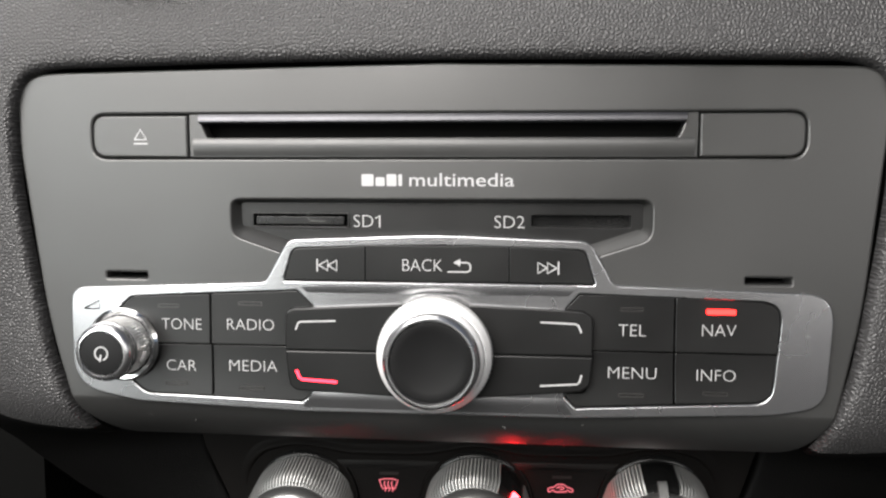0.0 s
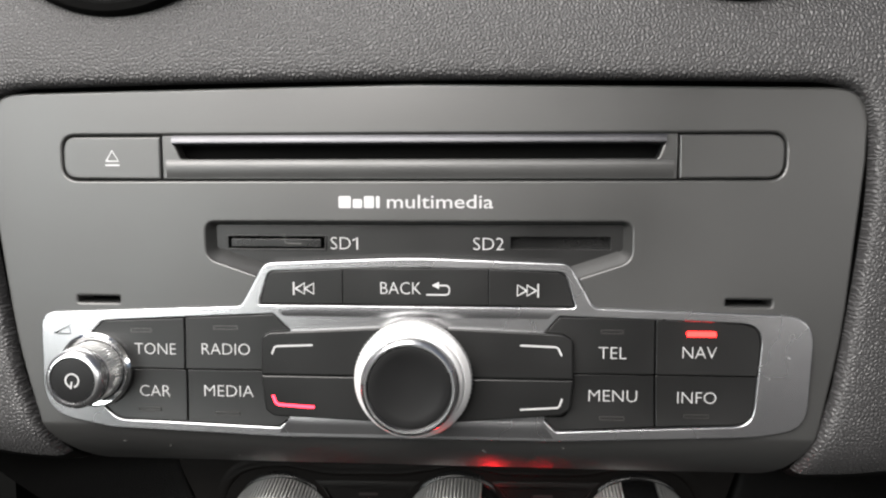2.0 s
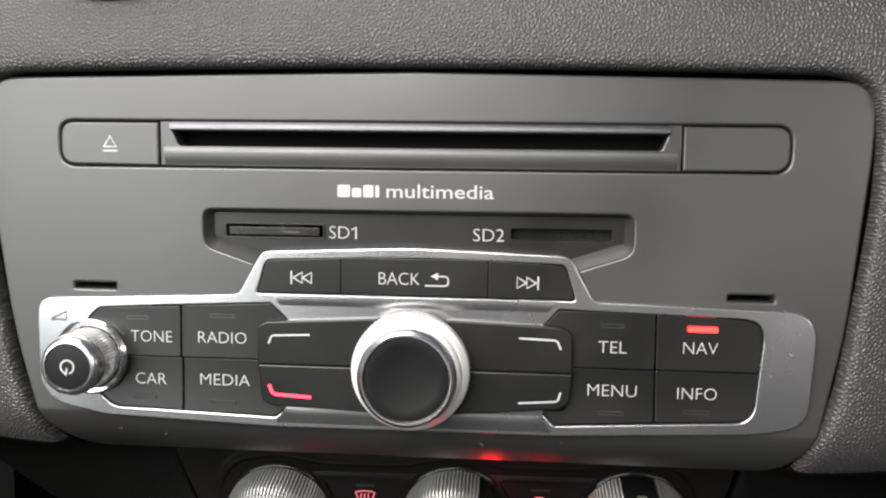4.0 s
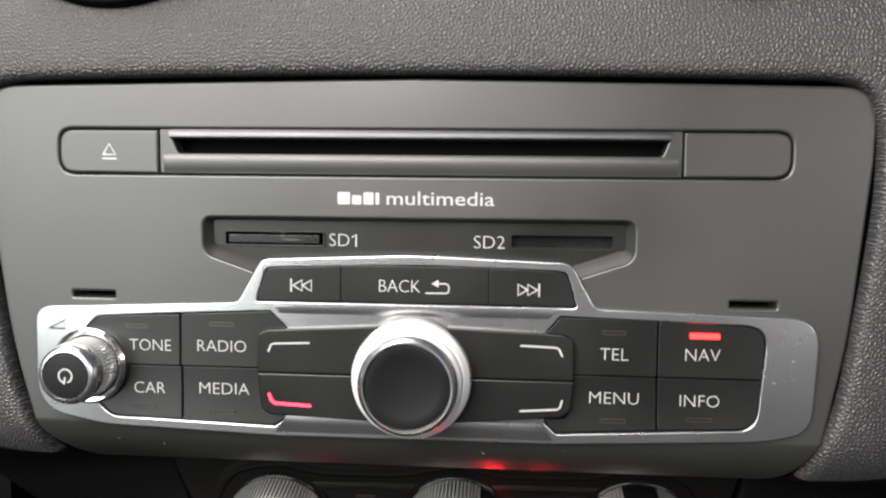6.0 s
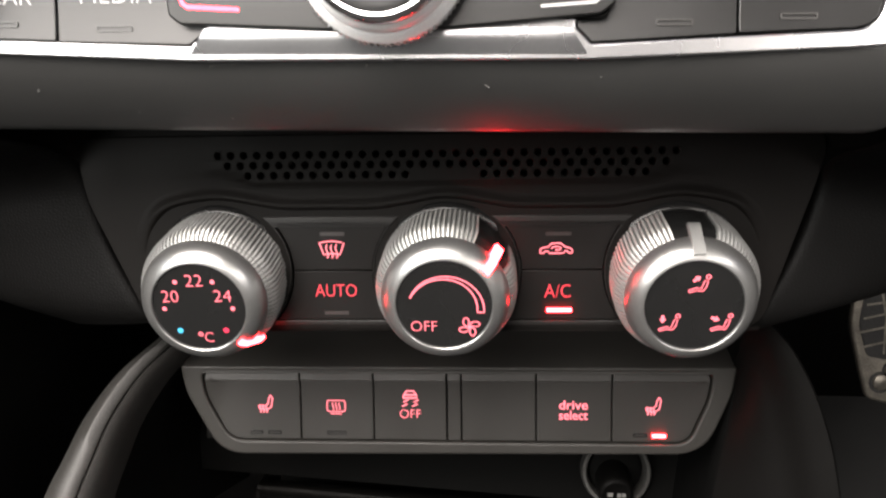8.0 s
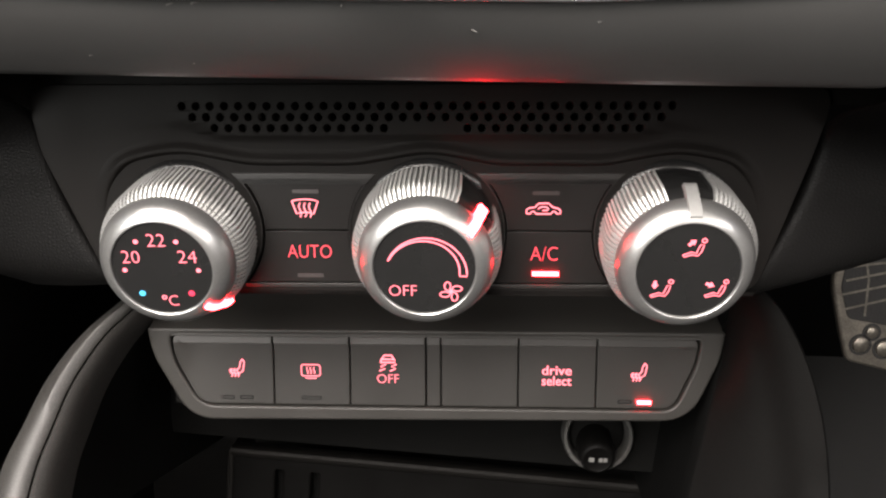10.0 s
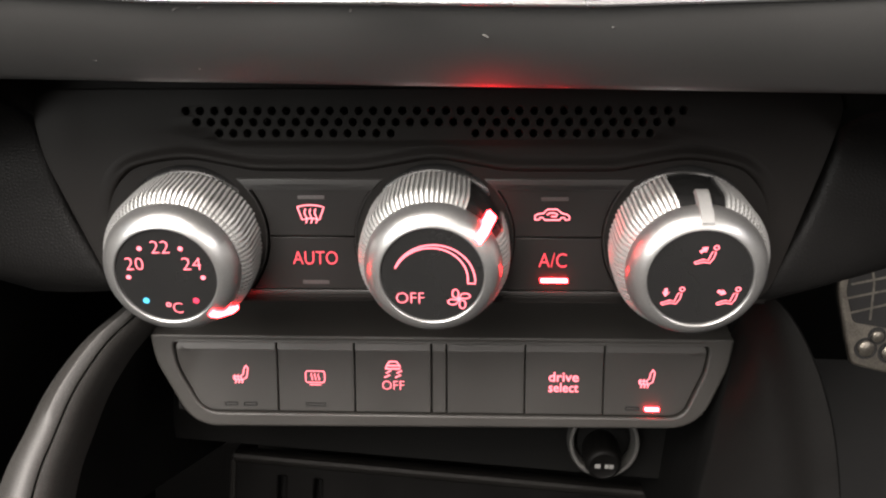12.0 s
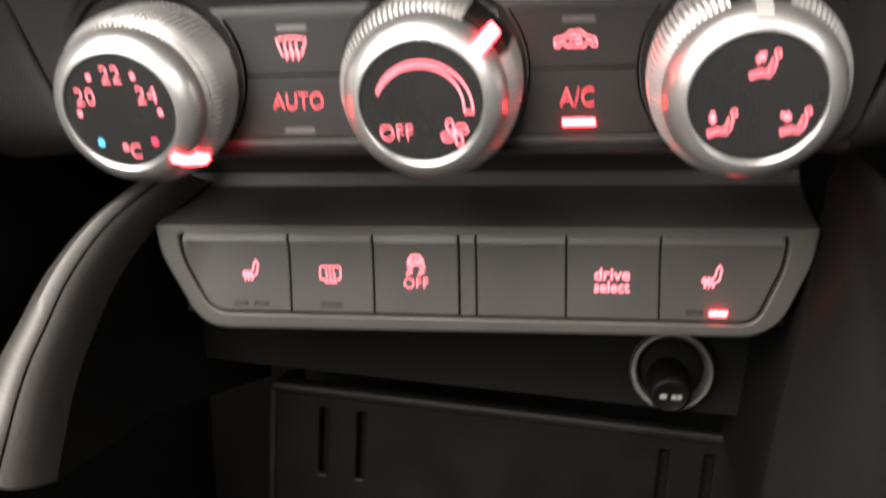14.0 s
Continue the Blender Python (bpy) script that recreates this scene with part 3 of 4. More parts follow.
# four rocker pads round the knob, with corner marks
PADS = [
    [(-40.9, -8.6), (-12, -8.6), (-9, 4.2), (-38.5, 2.6, 2.2), (-40.7, 1.5, 1.5)],
    [(12, -8.6), (41.7, -8.6), (41.5, 1.4, 1.5), (39.0, 3.1, 2.2), (9, 4.3)],
    [(-40.9, -9.0), (-39.9, -18.2, 1.5), (-37.8, -19.8, 2), (-9, -20.9), (-9, -9.0)],
    [(9, -9.0), (41.7, -9.0), (41.1, -16.3, 1.5), (38.6, -18.2, 2), (9, -20.8)],
]
MARKS = [
    [(-38.0, -3.0), (-37.3, -1.2), (-36.6, -0.9), (-27.1, -0.5)],
    [(38.7, -2.3), (37.9, -0.5), (37.2, -0.1), (28.1, 0.2)],
    [(-37.9, -14.4), (-37.2, -16.2), (-36.4, -16.8), (-26.9, -17.3)],
    [(38.9, -13.8), (38.4, -15.6), (37.8, -16.2), (28.2, -16.9)],
]
part("pad_base", slab([rounded(box_pts(-40, -19, 40.5, 2.5), 2)], 1.15, 2.2, 0.2), DARK, radio)
for i, (pts, mark) in enumerate(zip(PADS, MARKS)):
    pad = key_cap("rocker_pad", pts, 3.2, 0.4, None, 0.42)
    part("legend", ribbon([mark], 0.75 if i == 2 else 0.5, 3.2), PADLAMP if i == 2 else WHITE, pad, "lit red corner mark" if i == 2 else "white corner mark")

# main control knob
KC = (0.2, -8.6)
knob = part("control_knob", lathe([(14.9, 0.5), (14.9, 4.6)], *KC, seg=72), BLACK, radio, "large round knob with a silver skirt and dark cap")
part("grip_ring", knurl(15.6, 4.2, 7.6, 80, 2, 0.5, *KC), RADIOGRIP, knob, "finely toothed metal grip ring", angle=5)
part("skirt", lathe([(15.2, 4.2), (15.25, 7.5), (14.95, 8.0), (14.5, 8.5), (14.15, 9.3), (13.75, 9.6), (13.55, 9.5), (13.5, 9.9), (13.6, 10.3), (13.35, 11.4), (12.95, 12.3), (12.2, 12.8)], *KC, seg=96), SATIN, knob, "satin silver skirt")
part("front_ring", lathe([(12.4, 12.5), (12.6, 13.4), (12.45, 14.6), (12.0, 15.5), (11.4, 16.0), (10.9, 15.95), (10.6, 15.2)], *KC, seg=96), RINGMETAL, knob, "bright silver front ring")
part("cap", lathe([(10.8, 14.6), (10.5, 15.2), (9.6, 15.3), (8.0, 15.0), (5, 14.65), (2.5, 14.5), (0, 14.45)], *KC, seg=64), CAP, knob, "dark rubbery knob cap")

# power and volume knob
VC = (-88.0, -8.6)
vol = part("power_knob", lathe([(10.4, 0.9), (10.3, 1.9), (9.6, 2.4), (8.6, 2.2), (8.5, 1.2)], *VC, seg=64), CHROME, radio, "small silver power knob with a white symbol")
part("grip_ring", knurl(8.1, 1.2, 9.0, 56, 16, 0.36, *VC), RADIOGRIP, vol, "", angle=5)
part("front_ring", lathe([(7.6, 8.6), (7.2, 9.2), (7.75, 9.7), (8.0, 10.6), (7.85, 12.0), (7.4, 13.2), (6.8, 13.75), (6.25, 13.8), (5.95, 13.2)], *VC, seg=64), RINGMETAL, vol)
part("cap", lathe([(6.1, 12.9), (5.9, 13.5), (4, 13.7), (0, 13.7)], *VC, seg=48), CAP, vol)
part("legend", ribbon([arc(VC[0], VC[1], 1.75, 250, -70, 22), [(VC[0] - 0.1, VC[1] - 0.4), (VC[0] - 0.4, VC[1] - 2.1)]], 0.42, 13.72), WHITE, vol)
part("volume_mark", ribbon([[(-99.2, 1.4), (-94.7, 3.6), (-94.9, 1.2), (-99.2, 1.4)]], 0.4, 1.1), BLACK, radio)

# worn spots: fine scratches on the trim, lint on the lower edge
for u, v, l, a in ((95.2, 2.6, 0.8, 20), (96.9, -2.5, 0.9, -35), (92.2, -8.2, 0.4, 70)):
    c, sn = math.cos(radians(a)) * l / 2, math.sin(radians(a)) * l / 2
    part("scratch", ribbon([[(u - c, v - sn), (u + c, v + sn)]], 0.14, 1.1, 0.02), WHITE, radio, "fine pale scratch")
for u, v, l, a in ((-33.0, -27.0, 2.2, 25), (-28.6, -26.8, 2.4, 15), (-70.0, -31.5, 0.9, 60), (-4.0, -26.9, 0.9, 80), (18.0, -30.5, 2.4, -35), (-83.0, -30.0, 1.4, -10), (40.0, -29.0, 0.7, 20), (-52.0, -35.8, 0.6, 5)):
    c, sn, d = math.cos(radians(a)) * l / 2, math.sin(radians(a)) * l / 2, CHIN - v
    tip = Matrix.Translation((u, v, -chin_drop(d))) @ Matrix.Rotation(-math.atan(0.4 + 0.086 * d), 4, "X")
    part("lint", ribbon([[(-c, -sn), (0, 0.1), (c, sn)]], 0.32, 0.05, 0.02), LINT, radio, "pale speck of lint", tip)

# the card in the first slot
card = thing("memory_card", (-38, 10, 26.3), "thin black memory card pushed into the slot", "memory card")
part("body", slab([rounded(box_pts(-50.3, 25.2, -25.6, 27.4), 0.25, 2)], -18, -2.4, 0.2), BLACK, card)
part("scratch", ribbon([[(-35.6, 28.6), (-35.5, 26.6), (-35.0, 26.2), (-31.0, 26.1)]], 0.16, -2.4), GREYPRINT, card, "pale hairline scratch")

# ---- dashboard skin round the radio ----
sections = []
# from the foot beside the climate panel up along the radio: the inner edge and the outer contour
LEFT_IN = [(-77, -96, -74), (-79, -92, -70), (-86.5, -77, -69), (-90.5, -66, -68), (-93.5, -52, -65), (-95.5, -45.5, -52), (-97.5, -42, -32), (-101.2, -38.0, -10), (-104.6, -27, 1.0), (-108.9, -14, 3), (-111.1, -3, 3.2), (-113.5, 11.5, 3.3), (-115.4, 24, 3.4), (-117.0, 37, 3.5), (-117.4, 48, 3.5), (-117.0, 56, 3.5), (-115.2, 62.3, 3.5), (-112.0, 65.8, 3.6), (-105.5, 67.5, 3.6)]
LEFT_OUT = [(-106, -99, -82), (-128, -91, -78), (-141, -81, -72), (-147, -71, -64), (-151, -62, -56), (-153, -54, -48), (-154, -46, -38), (-153, -38, -30), (-150, -28, -22), (-148, -14, -16), (-147, -2, -13), (-147, 13, -11), (-147, 28, -9), (-149, 45, -8), (-151, 62, -8), (-150, 80, -8), (-145, 96, -10), (-132, 112, -14), (-115, 118, -16)]
TOPS = 14
INNER = LEFT_IN + [(-100 + 197 * i / TOPS, 67.8 + 1.2 * (1 - (2 * i / TOPS - 1) ** 2), 3.6) for i in range(TOPS + 1)]
OUTER = LEFT_OUT + [(-104 + 208 * i / TOPS, 120, -16) for i in range(TOPS + 1)]
INNER += [(-u + float(np.interp(v, (-52, -42, -38, -26, 3, 40), (12.0, 9.0, 1.0, -0.6, -1.3, -2.2))), v, w) for u, v, w in reversed(LEFT_IN)]
OUTER += [(-u + float(np.interp(v, (-52, -38, 0), (12.0, 6.0, 0.0))), v + min(max((-72 - v) * 0.5, 0), 10), w) for u, v, w in reversed(LEFT_OUT)]


for a, b in zip(smooth(INNER), smooth(OUTER)):
    d = b - a
    e = Vector((d.x, d.y, 0))
    row = [a + Vector((0, 0, -18)), a + Vector((0, 0, -5.0)), a + e * 0.004 + Vector((0, 0, -2.6)), a + e * 0.012 + Vector((0, 0, -1.2)), a + e * 0.027 + Vector((0, 0, -0.35)), a + e * 0.052 + Vector((0, 0, 0.05))]
    for f in (0.1, 0.2, 0.33, 0.45, 0.6, 0.75, 0.88, 1.0):
        q = a + d * f
        q.z = a.z + (b.z - a.z) * f * f + 0.15
        row.append(q)
    row.append(b + Vector((d.x * 0.1, d.y * 0.1, -25)))
    row.append(b + Vector((d.x * 0.15, d.y * 0.15, -120)))
    sections.append([tuple(q) for q in row])
liner = [[tuple(Vector(q[0]) + Vector((0, 0, -20))), q[0], tuple(Vector(q[1]) + Vector((0, 0, 0.2)))] for q in sections[28:-28]]
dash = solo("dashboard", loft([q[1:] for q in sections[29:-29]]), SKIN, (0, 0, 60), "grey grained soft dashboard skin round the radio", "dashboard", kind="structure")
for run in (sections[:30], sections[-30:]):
    part("lower_edge", loft([q[1:] for q in run]), LOWSKIN, dash, "lower dashboard skin beside the climate panel, shade in its colour")
part("gap_liner", loft(liner), DARK, dash, "black gap round the radio")

# round air vents above
vent_l = thing("air_vent", (-79.8, -4, 124), "round black air vent in the dashboard", "air vent", "air vents")
for nm, prof, mt, lb in (("bezel", [(37.5, -20), (37.3, 0.0), (36.2, 1.8), (34.4, 2.2), (33.2, 1.0), (32.8, -14)], DARK, "black vent ring"), ("core", [(33, -14), (20, -12), (10, -8), (0, -7)], DARK, "")):
    part(nm, lathe(prof, -79.8, 124.0, 64), mt, vent_l, lb, m=Matrix.Translation((0, -0.6, 2.2)))
copy_thing(vent_l, BASE @ Matrix.Translation((0.0836, -0.004, 0.1255)))

# ---- climate control unit ----
CL = Matrix.Translation((7, -85, 0)) @ Matrix.Rotation(radians(1.1), 4, "Z") @ Matrix.Translation((-7, 85, 0))
clim = thing("climate_panel", (7, 66, -85), "black climate control panel with three metal knobs and red backlit keys", "climate control")
CB = -66.0
KX = (-55.5, 7.9, 70.2)
KZ = -80.5
BEZEL = rounded([(-95, -40.5, 7), (109, -40.5, 7), (104, -58, 30), (92, -94, 8), (-76, -94, 8), (-92, -58, 30)], n=6)
PERF = []
for n, u0, pitch, v in ((35, -54.3, 3.61, -46.0), (34, -51.7, 3.563, -48.75), (13, -46.2, 3.59, -51.5), (13, 17.9, 3.57, -51.5)):
    PERF += [circle(u0 + pitch * i, v, 0.98, 10) for i in range(n)]


def key_outline(u, r, top, low):
    """A field between two knobs: its sides follow the round collars at the radius r."""
    pts = []
    for sg, vs in ((1, [top + (low - top) * i / 10 for i in range(11)]), (-1, [low + (top - low) * i / 10 for i in range(11)])):
        pts += [(u + sg * (31.5 - math.sqrt(r * r - (v + 78.2) ** 2)), v) for v in vs]
    return pts


KEYBAYS = [key_outline(u, 20.3, -64.6, -91.8) for u in (-24.0, 38.9)]


def grille_step(bm):
    """Raises the perforated field a little above the rest."""
    for c in (-52.9, -53.5, -54.2, -54.9, -55.6):
        bmesh.ops.bisect_plane(bm, geom=bm.verts[:] + bm.edges[:] + bm.faces[:], plane_co=(0, c, 0), plane_no=(0, 1, 0))
    for c in (-59, -56, -52, -48, -44, 60, 64, 68, 72):
        bmesh.ops.bisect_plane(bm, geom=bm.verts[:] + bm.edges[:] + bm.faces[:], plane_co=(c, 0, 0), plane_no=(1, 0, 0))
    for v in bm.verts:
        if v.co.z > CB - 0.5:
            low = -53.2 + 3.6 * min(max((abs(v.co.x - 7.5) - 51) / 10, 0), 1)
            f = min(max((v.co.y - low + 2.2) / 2.2, 0), 1) * min(max((66 - abs(v.co.x - 7.5)) / 4, 0), 1)
            v.co.z += 0.7 * f * f * (3 - 2 * f)
    return bm


part("bezel", grille_step(slab([BEZEL] + PERF + [circle(u, KZ, 17.6, 40) for u in KX] + KEYBAYS, CB - 3, CB, 0.25, 2)), CONSOLE, clim, "matt black bezel with a band of small round holes", CL)
part("top_filler", loft([[(x, -33, CB - 2.5), (x, -40.2, CB - 2.2), (x, -46, CB - 3.5)] for x in (-125, -97, -60, 0, 60, 111, 135)]), CONSOLE, clim, "", CL)
part("bezel_backing", slab([[(-88, -42), (102, -42), (98, -58), (88, -92), (-72, -92), (-87, -58)]], CB - 30, CB - 6), DARK, clim, "", CL)
# raised ridge that arches over the knobs
ctrl = [(KX[0] - 22.5, -74, 0), (KX[0] - 20.5, -66.5, 0), (KX[0] - 16.5, -61.3, 0)]
for u in KX:
    ctrl += [(u - 11.5, -58.6, 0), (u, -56.9, 0), (u + 11.5, -58.6, 0)]
    if u < 60:
        ctrl += [(u + 18.5, -59.7, 0), (u + 31.3, -59.8, 0), (u + 44.1, -59.7, 0)]
ctrl += [(KX[2] + 16.5, -61.3, 0), (KX[2] + 20.5, -66.5, 0), (KX[2] + 22.5, -74, 0)]
ridge = []
for p in smooth(ctrl, 5):
    k = min(max(min(p.x - KX[0] + 22.5, KX[2] + 22.5 - p.x) / 6, 0), 1)
    ridge.append([(p.x + max(abs(p.x - 7.4) - 74, 0) * 0.09 * o * (1 if p.x > 7 else -1), p.y + o, CB - 0.05 + h * k) for o, h in ((3.4, 0), (2.3, 0.12), (1.4, 0.5), (0.7, 0.95), (0.1, 1.2), (-0.5, 1.2), (-0.9, 0.9), (-1.1, 0.3), (-1.2, 0))])
part("ridge", loft(ridge), CONSOLE, clim, "", CL)
for bay, u in zip(KEYBAYS, (-24.0, 38.9)):
    part("key_frame", slab([key_outline(u, 19.9, -62.9, -93.0), bay], CB - 1, CB + 0.45, 0.3, 2), RIM, clim, "", CL)
# the hollow below the keys and the lower key panel
hollow = []
for i in range(25):
    f = i / 24
    ua, ub = -76 + 168 * f, -89.6 + 191 * f
    prof = [(-93.6, CB - 0.2, 0.0), (-95.2, -68, 0.04), (-96.4, -74, 0.12), (-97.4, -90, 0.3), (-98.2, -108, 0.5), (-100.4, -124, 0.66), (-104, -135, 0.8), (-108.5, -140, 0.9), (-112.5, -139.5, 0.95), (-115.8, -135, 0.98), (-118.4, -128, 1.0), (-120.4, -122, 1.0), (-121.7, -119.3, 1.0), (-124.0, -119.05, 1.0)]
    hollow.append([(ua + (ub - ua) * g, v, w) for v, w, g in prof])
part("hollow", loft(hollow), PANEL, clim, "smooth black hollow above the lower keys", CL)
RP = rounded([(-90.3, -121.4, 1), (102.2, -121.4, 1), (100.8, -131, 25), (92.0, -152.6, 15), (-77.2, -154.0, 14), (-89.0, -131, 25)], n=7)
ROWBAY = rounded([(-82.9, -123.4, 2.7), (94.5, -123.4, 2.7), (93.4, -133, 25), (86.9, -148.95, 7.2), (-73.6, -148.95, 9.2), (-82.0, -133, 25)], n=6)
part("lower_panel", slab([RP, ROWBAY], -135, -119, 0.8, 3), PANEL, clim, "", CL)
part("lower_backing", slab([box_pts(-84, -150, 95, -122)], -134, -124), DARK, clim, "", CL)

# keys between the knobs
W1 = CB + 0.4


def clim_key(u, v0, v1):
    return part("climate_key", slab([key_outline(u, 20.55, v1, v0)], CB - 5, W1, 0.22), CLIMKEY, clim, "", CL)


ku, kd = -23.7, 37.9
k1, k2 = clim_key(ku, -77.6, -64.9), clim_key(ku, -91.5, -77.85)
k3, k4 = clim_key(38.9, -77.6, -64.9), clim_key(38.9, -91.5, -77.85)
tagged(k1, "black key with a red demister symbol"), tagged(k2, "black key with red letters AUTO")
tagged(k3, "black key with a red recirculation symbol"), tagged(k4, "black key with red letters A/C and a lit bar")
for k, u, v, lit in ((k1, ku, -67.6, None), (k2, ku + 0.6, -89.7, None), (k3, kd, -67.9, None), (k4, kd + 0.2, -88.8, LAMP)):
    part("indicator", slab([box_pts(u - 3.4, v - 0.47, u + 3.4, v + 0.47)], W1 - 0.3, W1 + (1.1 if lit else 0.08)), lit or DIM, k, "lit red indicator bar" if lit else "", CL)
part("legend", lettering("AUTO", ku + 0.6, -83.3, 11.5, 3.4, W1), RED, k2, "", CL)
part("legend", lettering("A/C", kd - 0.2, -83.6, 7.0, 3.6, W1), RED, k4, "", CL)


def wave(u, v0, v1, amp=0.35, n=10, turns=1.0):
    return [(u + amp * math.sin(2 * math.pi * turns * i / n), v0 + (v1 - v0) * i / n) for i in range(n + 1)]


def demister(u, v, w):
    top = [(u + 3.4 * (i / 8 * 2 - 1), v + 1.8 + 0.5 * (1 - (i / 8 * 2 - 1) ** 2)) for i in range(9)]
    bot = [(u + 2.2 * (1 - i / 8 * 2), v - 1.5 + 0.4 * (1 - (1 - i / 8 * 2) ** 2)) for i in range(9)]
    return ribbon([top + bot + [top[0]]] + [wave(u + o, v - 2.3, v + 1.3, 0.3) for o in (-1.3, 0, 1.3)], 0.34, w)


def car_icon(u, v, w):
    body = [(-4.3, -0.9), (-4.3, 0.1), (-3.6, 0.5), (-2.2, 0.7), (-1.2, 1.7), (1.2, 1.75), (2.4, 0.7), (3.7, 0.4), (4.3, -0.1), (4.3, -0.9), (3.4, -1.0), (3.0, -0.4), (2.3, -0.4), (1.9, -1.0), (-1.9, -1.0), (-2.3, -0.4), (-3.0, -0.4), (-3.4, -1.0), (-4.3, -0.9)]
    loop = [(-1.3, 0.3), (-0.6, 0.8), (0.6, 0.8), (1.3, 0.4), (1.0, -0.1), (-0.2, -0.1)]
    return ribbon([[(u + a, v + b) for a, b in body], [(u + a, v + b) for a, b in loop]], 0.36, w)


part("legend", demister(ku - 0.2, -71.9, W1), PINK, k1, "", CL)
part("legend", car_icon(kd - 0.6, -72.2, W1), PINK, k3, "", CL)

# the three climate knobs, tilted a little downwards
TIPS = 13.5
DROP = {-55.5: -84.1, 7.9: -83.6, 70.2: -83.9}


def knob_frame(u):
    """Knob axis frame: origin at the middle of the front face."""
    return CL @ Matrix.Translation((u, DROP[u], -47.6)) @ Matrix.Rotation(radians(TIPS), 4, "X")


def climate_knob(u, gap=None):
    """Body, knurled grip, satin ring and black face; gap: the angles of a smooth black sector in the grip."""
    m = knob_frame(u)
    k = part("climate_knob", lathe([(20.0, -32), (19.7, -23.6), (19.2, -22.4), (18.2, -21.8), (17.0, -21.6)], seg=72), BLACK, clim, "", m)
    a0, a1 = (0, 360) if not gap else (gap[1], gap[0] + 360)
    part("grip", knurl(18.75, -21.4, -6.0, 92, 26, 0.62, a0=a0, a1=a1, nose=1.8), KNURL, k, "diamond-knurled silver grip", m, angle=5)
    part("grip_core", lathe([(17.95, -22.2), (17.95, -9.6), (17.4, -7.7), (16.2, -6.1), (15.8, -5.8)], seg=72), BLACK, k, "", m)
    part("front_ring", lathe([(15.6, -6.6), (16.3, -6.1), (16.65, -5.3), (16.6, -4.3), (16.25, -3.1), (15.6, -2.0), (14.8, -1.1), (13.8, -0.4), (12.95, 0.04), (12.5, 0.12), (12.3, 0.0), (12.15, -0.6)], seg=96), ALU, k, "satin silver front ring", m)
    part("face", lathe([(12.35, -0.9), (12.1, -0.45), (8, -0.32), (0, -0.3)], seg=64), BLACK, k, "glossy black dial face", m)
    return k, m


def face_part(k, m, bm, mat, name="legend", label=""):
    bm.transform(Matrix.Diagonal((0.985, 0.96, 1, 1)))
    return part(name, bm, mat, k, label, m)


temp, tm = climate_knob(KX[0])
fan, fm = climate_knob(KX[1], (26, 62))
flow, am = climate_knob(KX[2], (72, 108))
tagged(temp, "knurled silver temperature knob with red figures"), tagged(fan, "knurled silver fan knob with a red marker"), tagged(flow, "knurled silver air distribution knob with a silver marker")
FW = -0.3
for word, u, v, wd in (("22", -0.4, 7.9, 4.5), ("20", -7.3, 3.3, 4.4), ("24", 6.7, 3.4, 4.6)):
    face_part(temp, tm, lettering(word, u, v, wd, 3.4, FW), PINK)
face_part(temp, tm, lettering("C", 1.6, -9.0, 2.4, 2.9, FW), PINK)
face_part(temp, tm, ribbon([arc(-0.6, -8.1, 0.5, 0, 360, 12)], 0.35, FW), PINK)
for u, v, mt in ((-5.4, 7.5, PINK), (4.5, 7.5, PINK), (-9.3, -0.4, PINK), (9.0, -0.4, PINK), (-6.0, -7.0, BLUE), (6.4, -6.9, DEEPRED)):
    face_part(temp, tm, flat([circle(u, v, 0.62 if mt is PINK else 0.8, 12)], FW), mt, "dot")
scale_arc = arc(0.4, -1.6, 9.9, 158, -3, 30) + [(0.4 + (8.1 + 1.7 * f / 28) * math.cos(radians(-3 + 160 * f / 28)), -1.6 + (8.1 + 1.7 * f / 28) * math.sin(radians(-3 + 160 * f / 28))) for f in range(29)]
face_part(fan, fm, ribbon([scale_arc + [scale_arc[0]]], 0.42, FW), PINK)
face_part(fan, fm, lettering("OFF", -5.4, -6.2, 6.8, 3.0, FW), PINK)


def fan_icon(u, v, r=2.1):
    """Four rounded blades that swirl about a hub."""
    t = []
    for q in range(4):
        a = math.pi / 2 * q
        c, s = math.cos(a), math.sin(a)
        blade = [(0.0, 0.0)] + [(-0.4 + 0.36 * math.cos(g), 0.72 + 0.56 * math.sin(g)) for g in (math.pi * (-0.22 + 1.72 * i / 12) for i in range(13))]
        t.append([(u + (x * c - y * s) * r, v + (x * s + y * c) * r) for x, y in blade + [(0.0, 0.0)]])
    return ribbon(t, 0.34, FW)


face_part(fan, fm, fan_icon(6.4, -6.4), PINK)


def sitter(u, v, way):
    """A reclining seat outline with a dot above and an arrow."""
    t = [arc(u + 2.3, v + 2.3, 0.62, 0, 360, 12), [(u - 3.0, v - 2.1), (u - 0.8, v - 1.2), (u + 0.5, v - 1.5), (u + 1.4, v + 1.1), (u + 2.3, v + 1.0), (u + 1.9, v - 0.9), (u + 1.0, v - 2.3), (u - 0.6, v - 2.0), (u - 2.7, v - 2.7), (u - 3.0, v - 2.1)]]
    d = Vector(way).normalized()
    a = Vector((u - 0.9, v + 1.6)) if way[0] > 0 and way[1] > 0.5 else Vector((u - 2.0, v + 1.3))
    nrm = Vector((-d.y, d.x))
    return merge(ribbon(t, 0.36, FW), flat([[tuple(a + d * 1.4), tuple(a + nrm * 1.0), tuple(a + nrm * 0.45), tuple(a - d * 1.2 + nrm * 0.45), tuple(a - d * 1.2 - nrm * 0.45), tuple(a - nrm * 0.45), tuple(a - nrm * 1.0)]], FW))


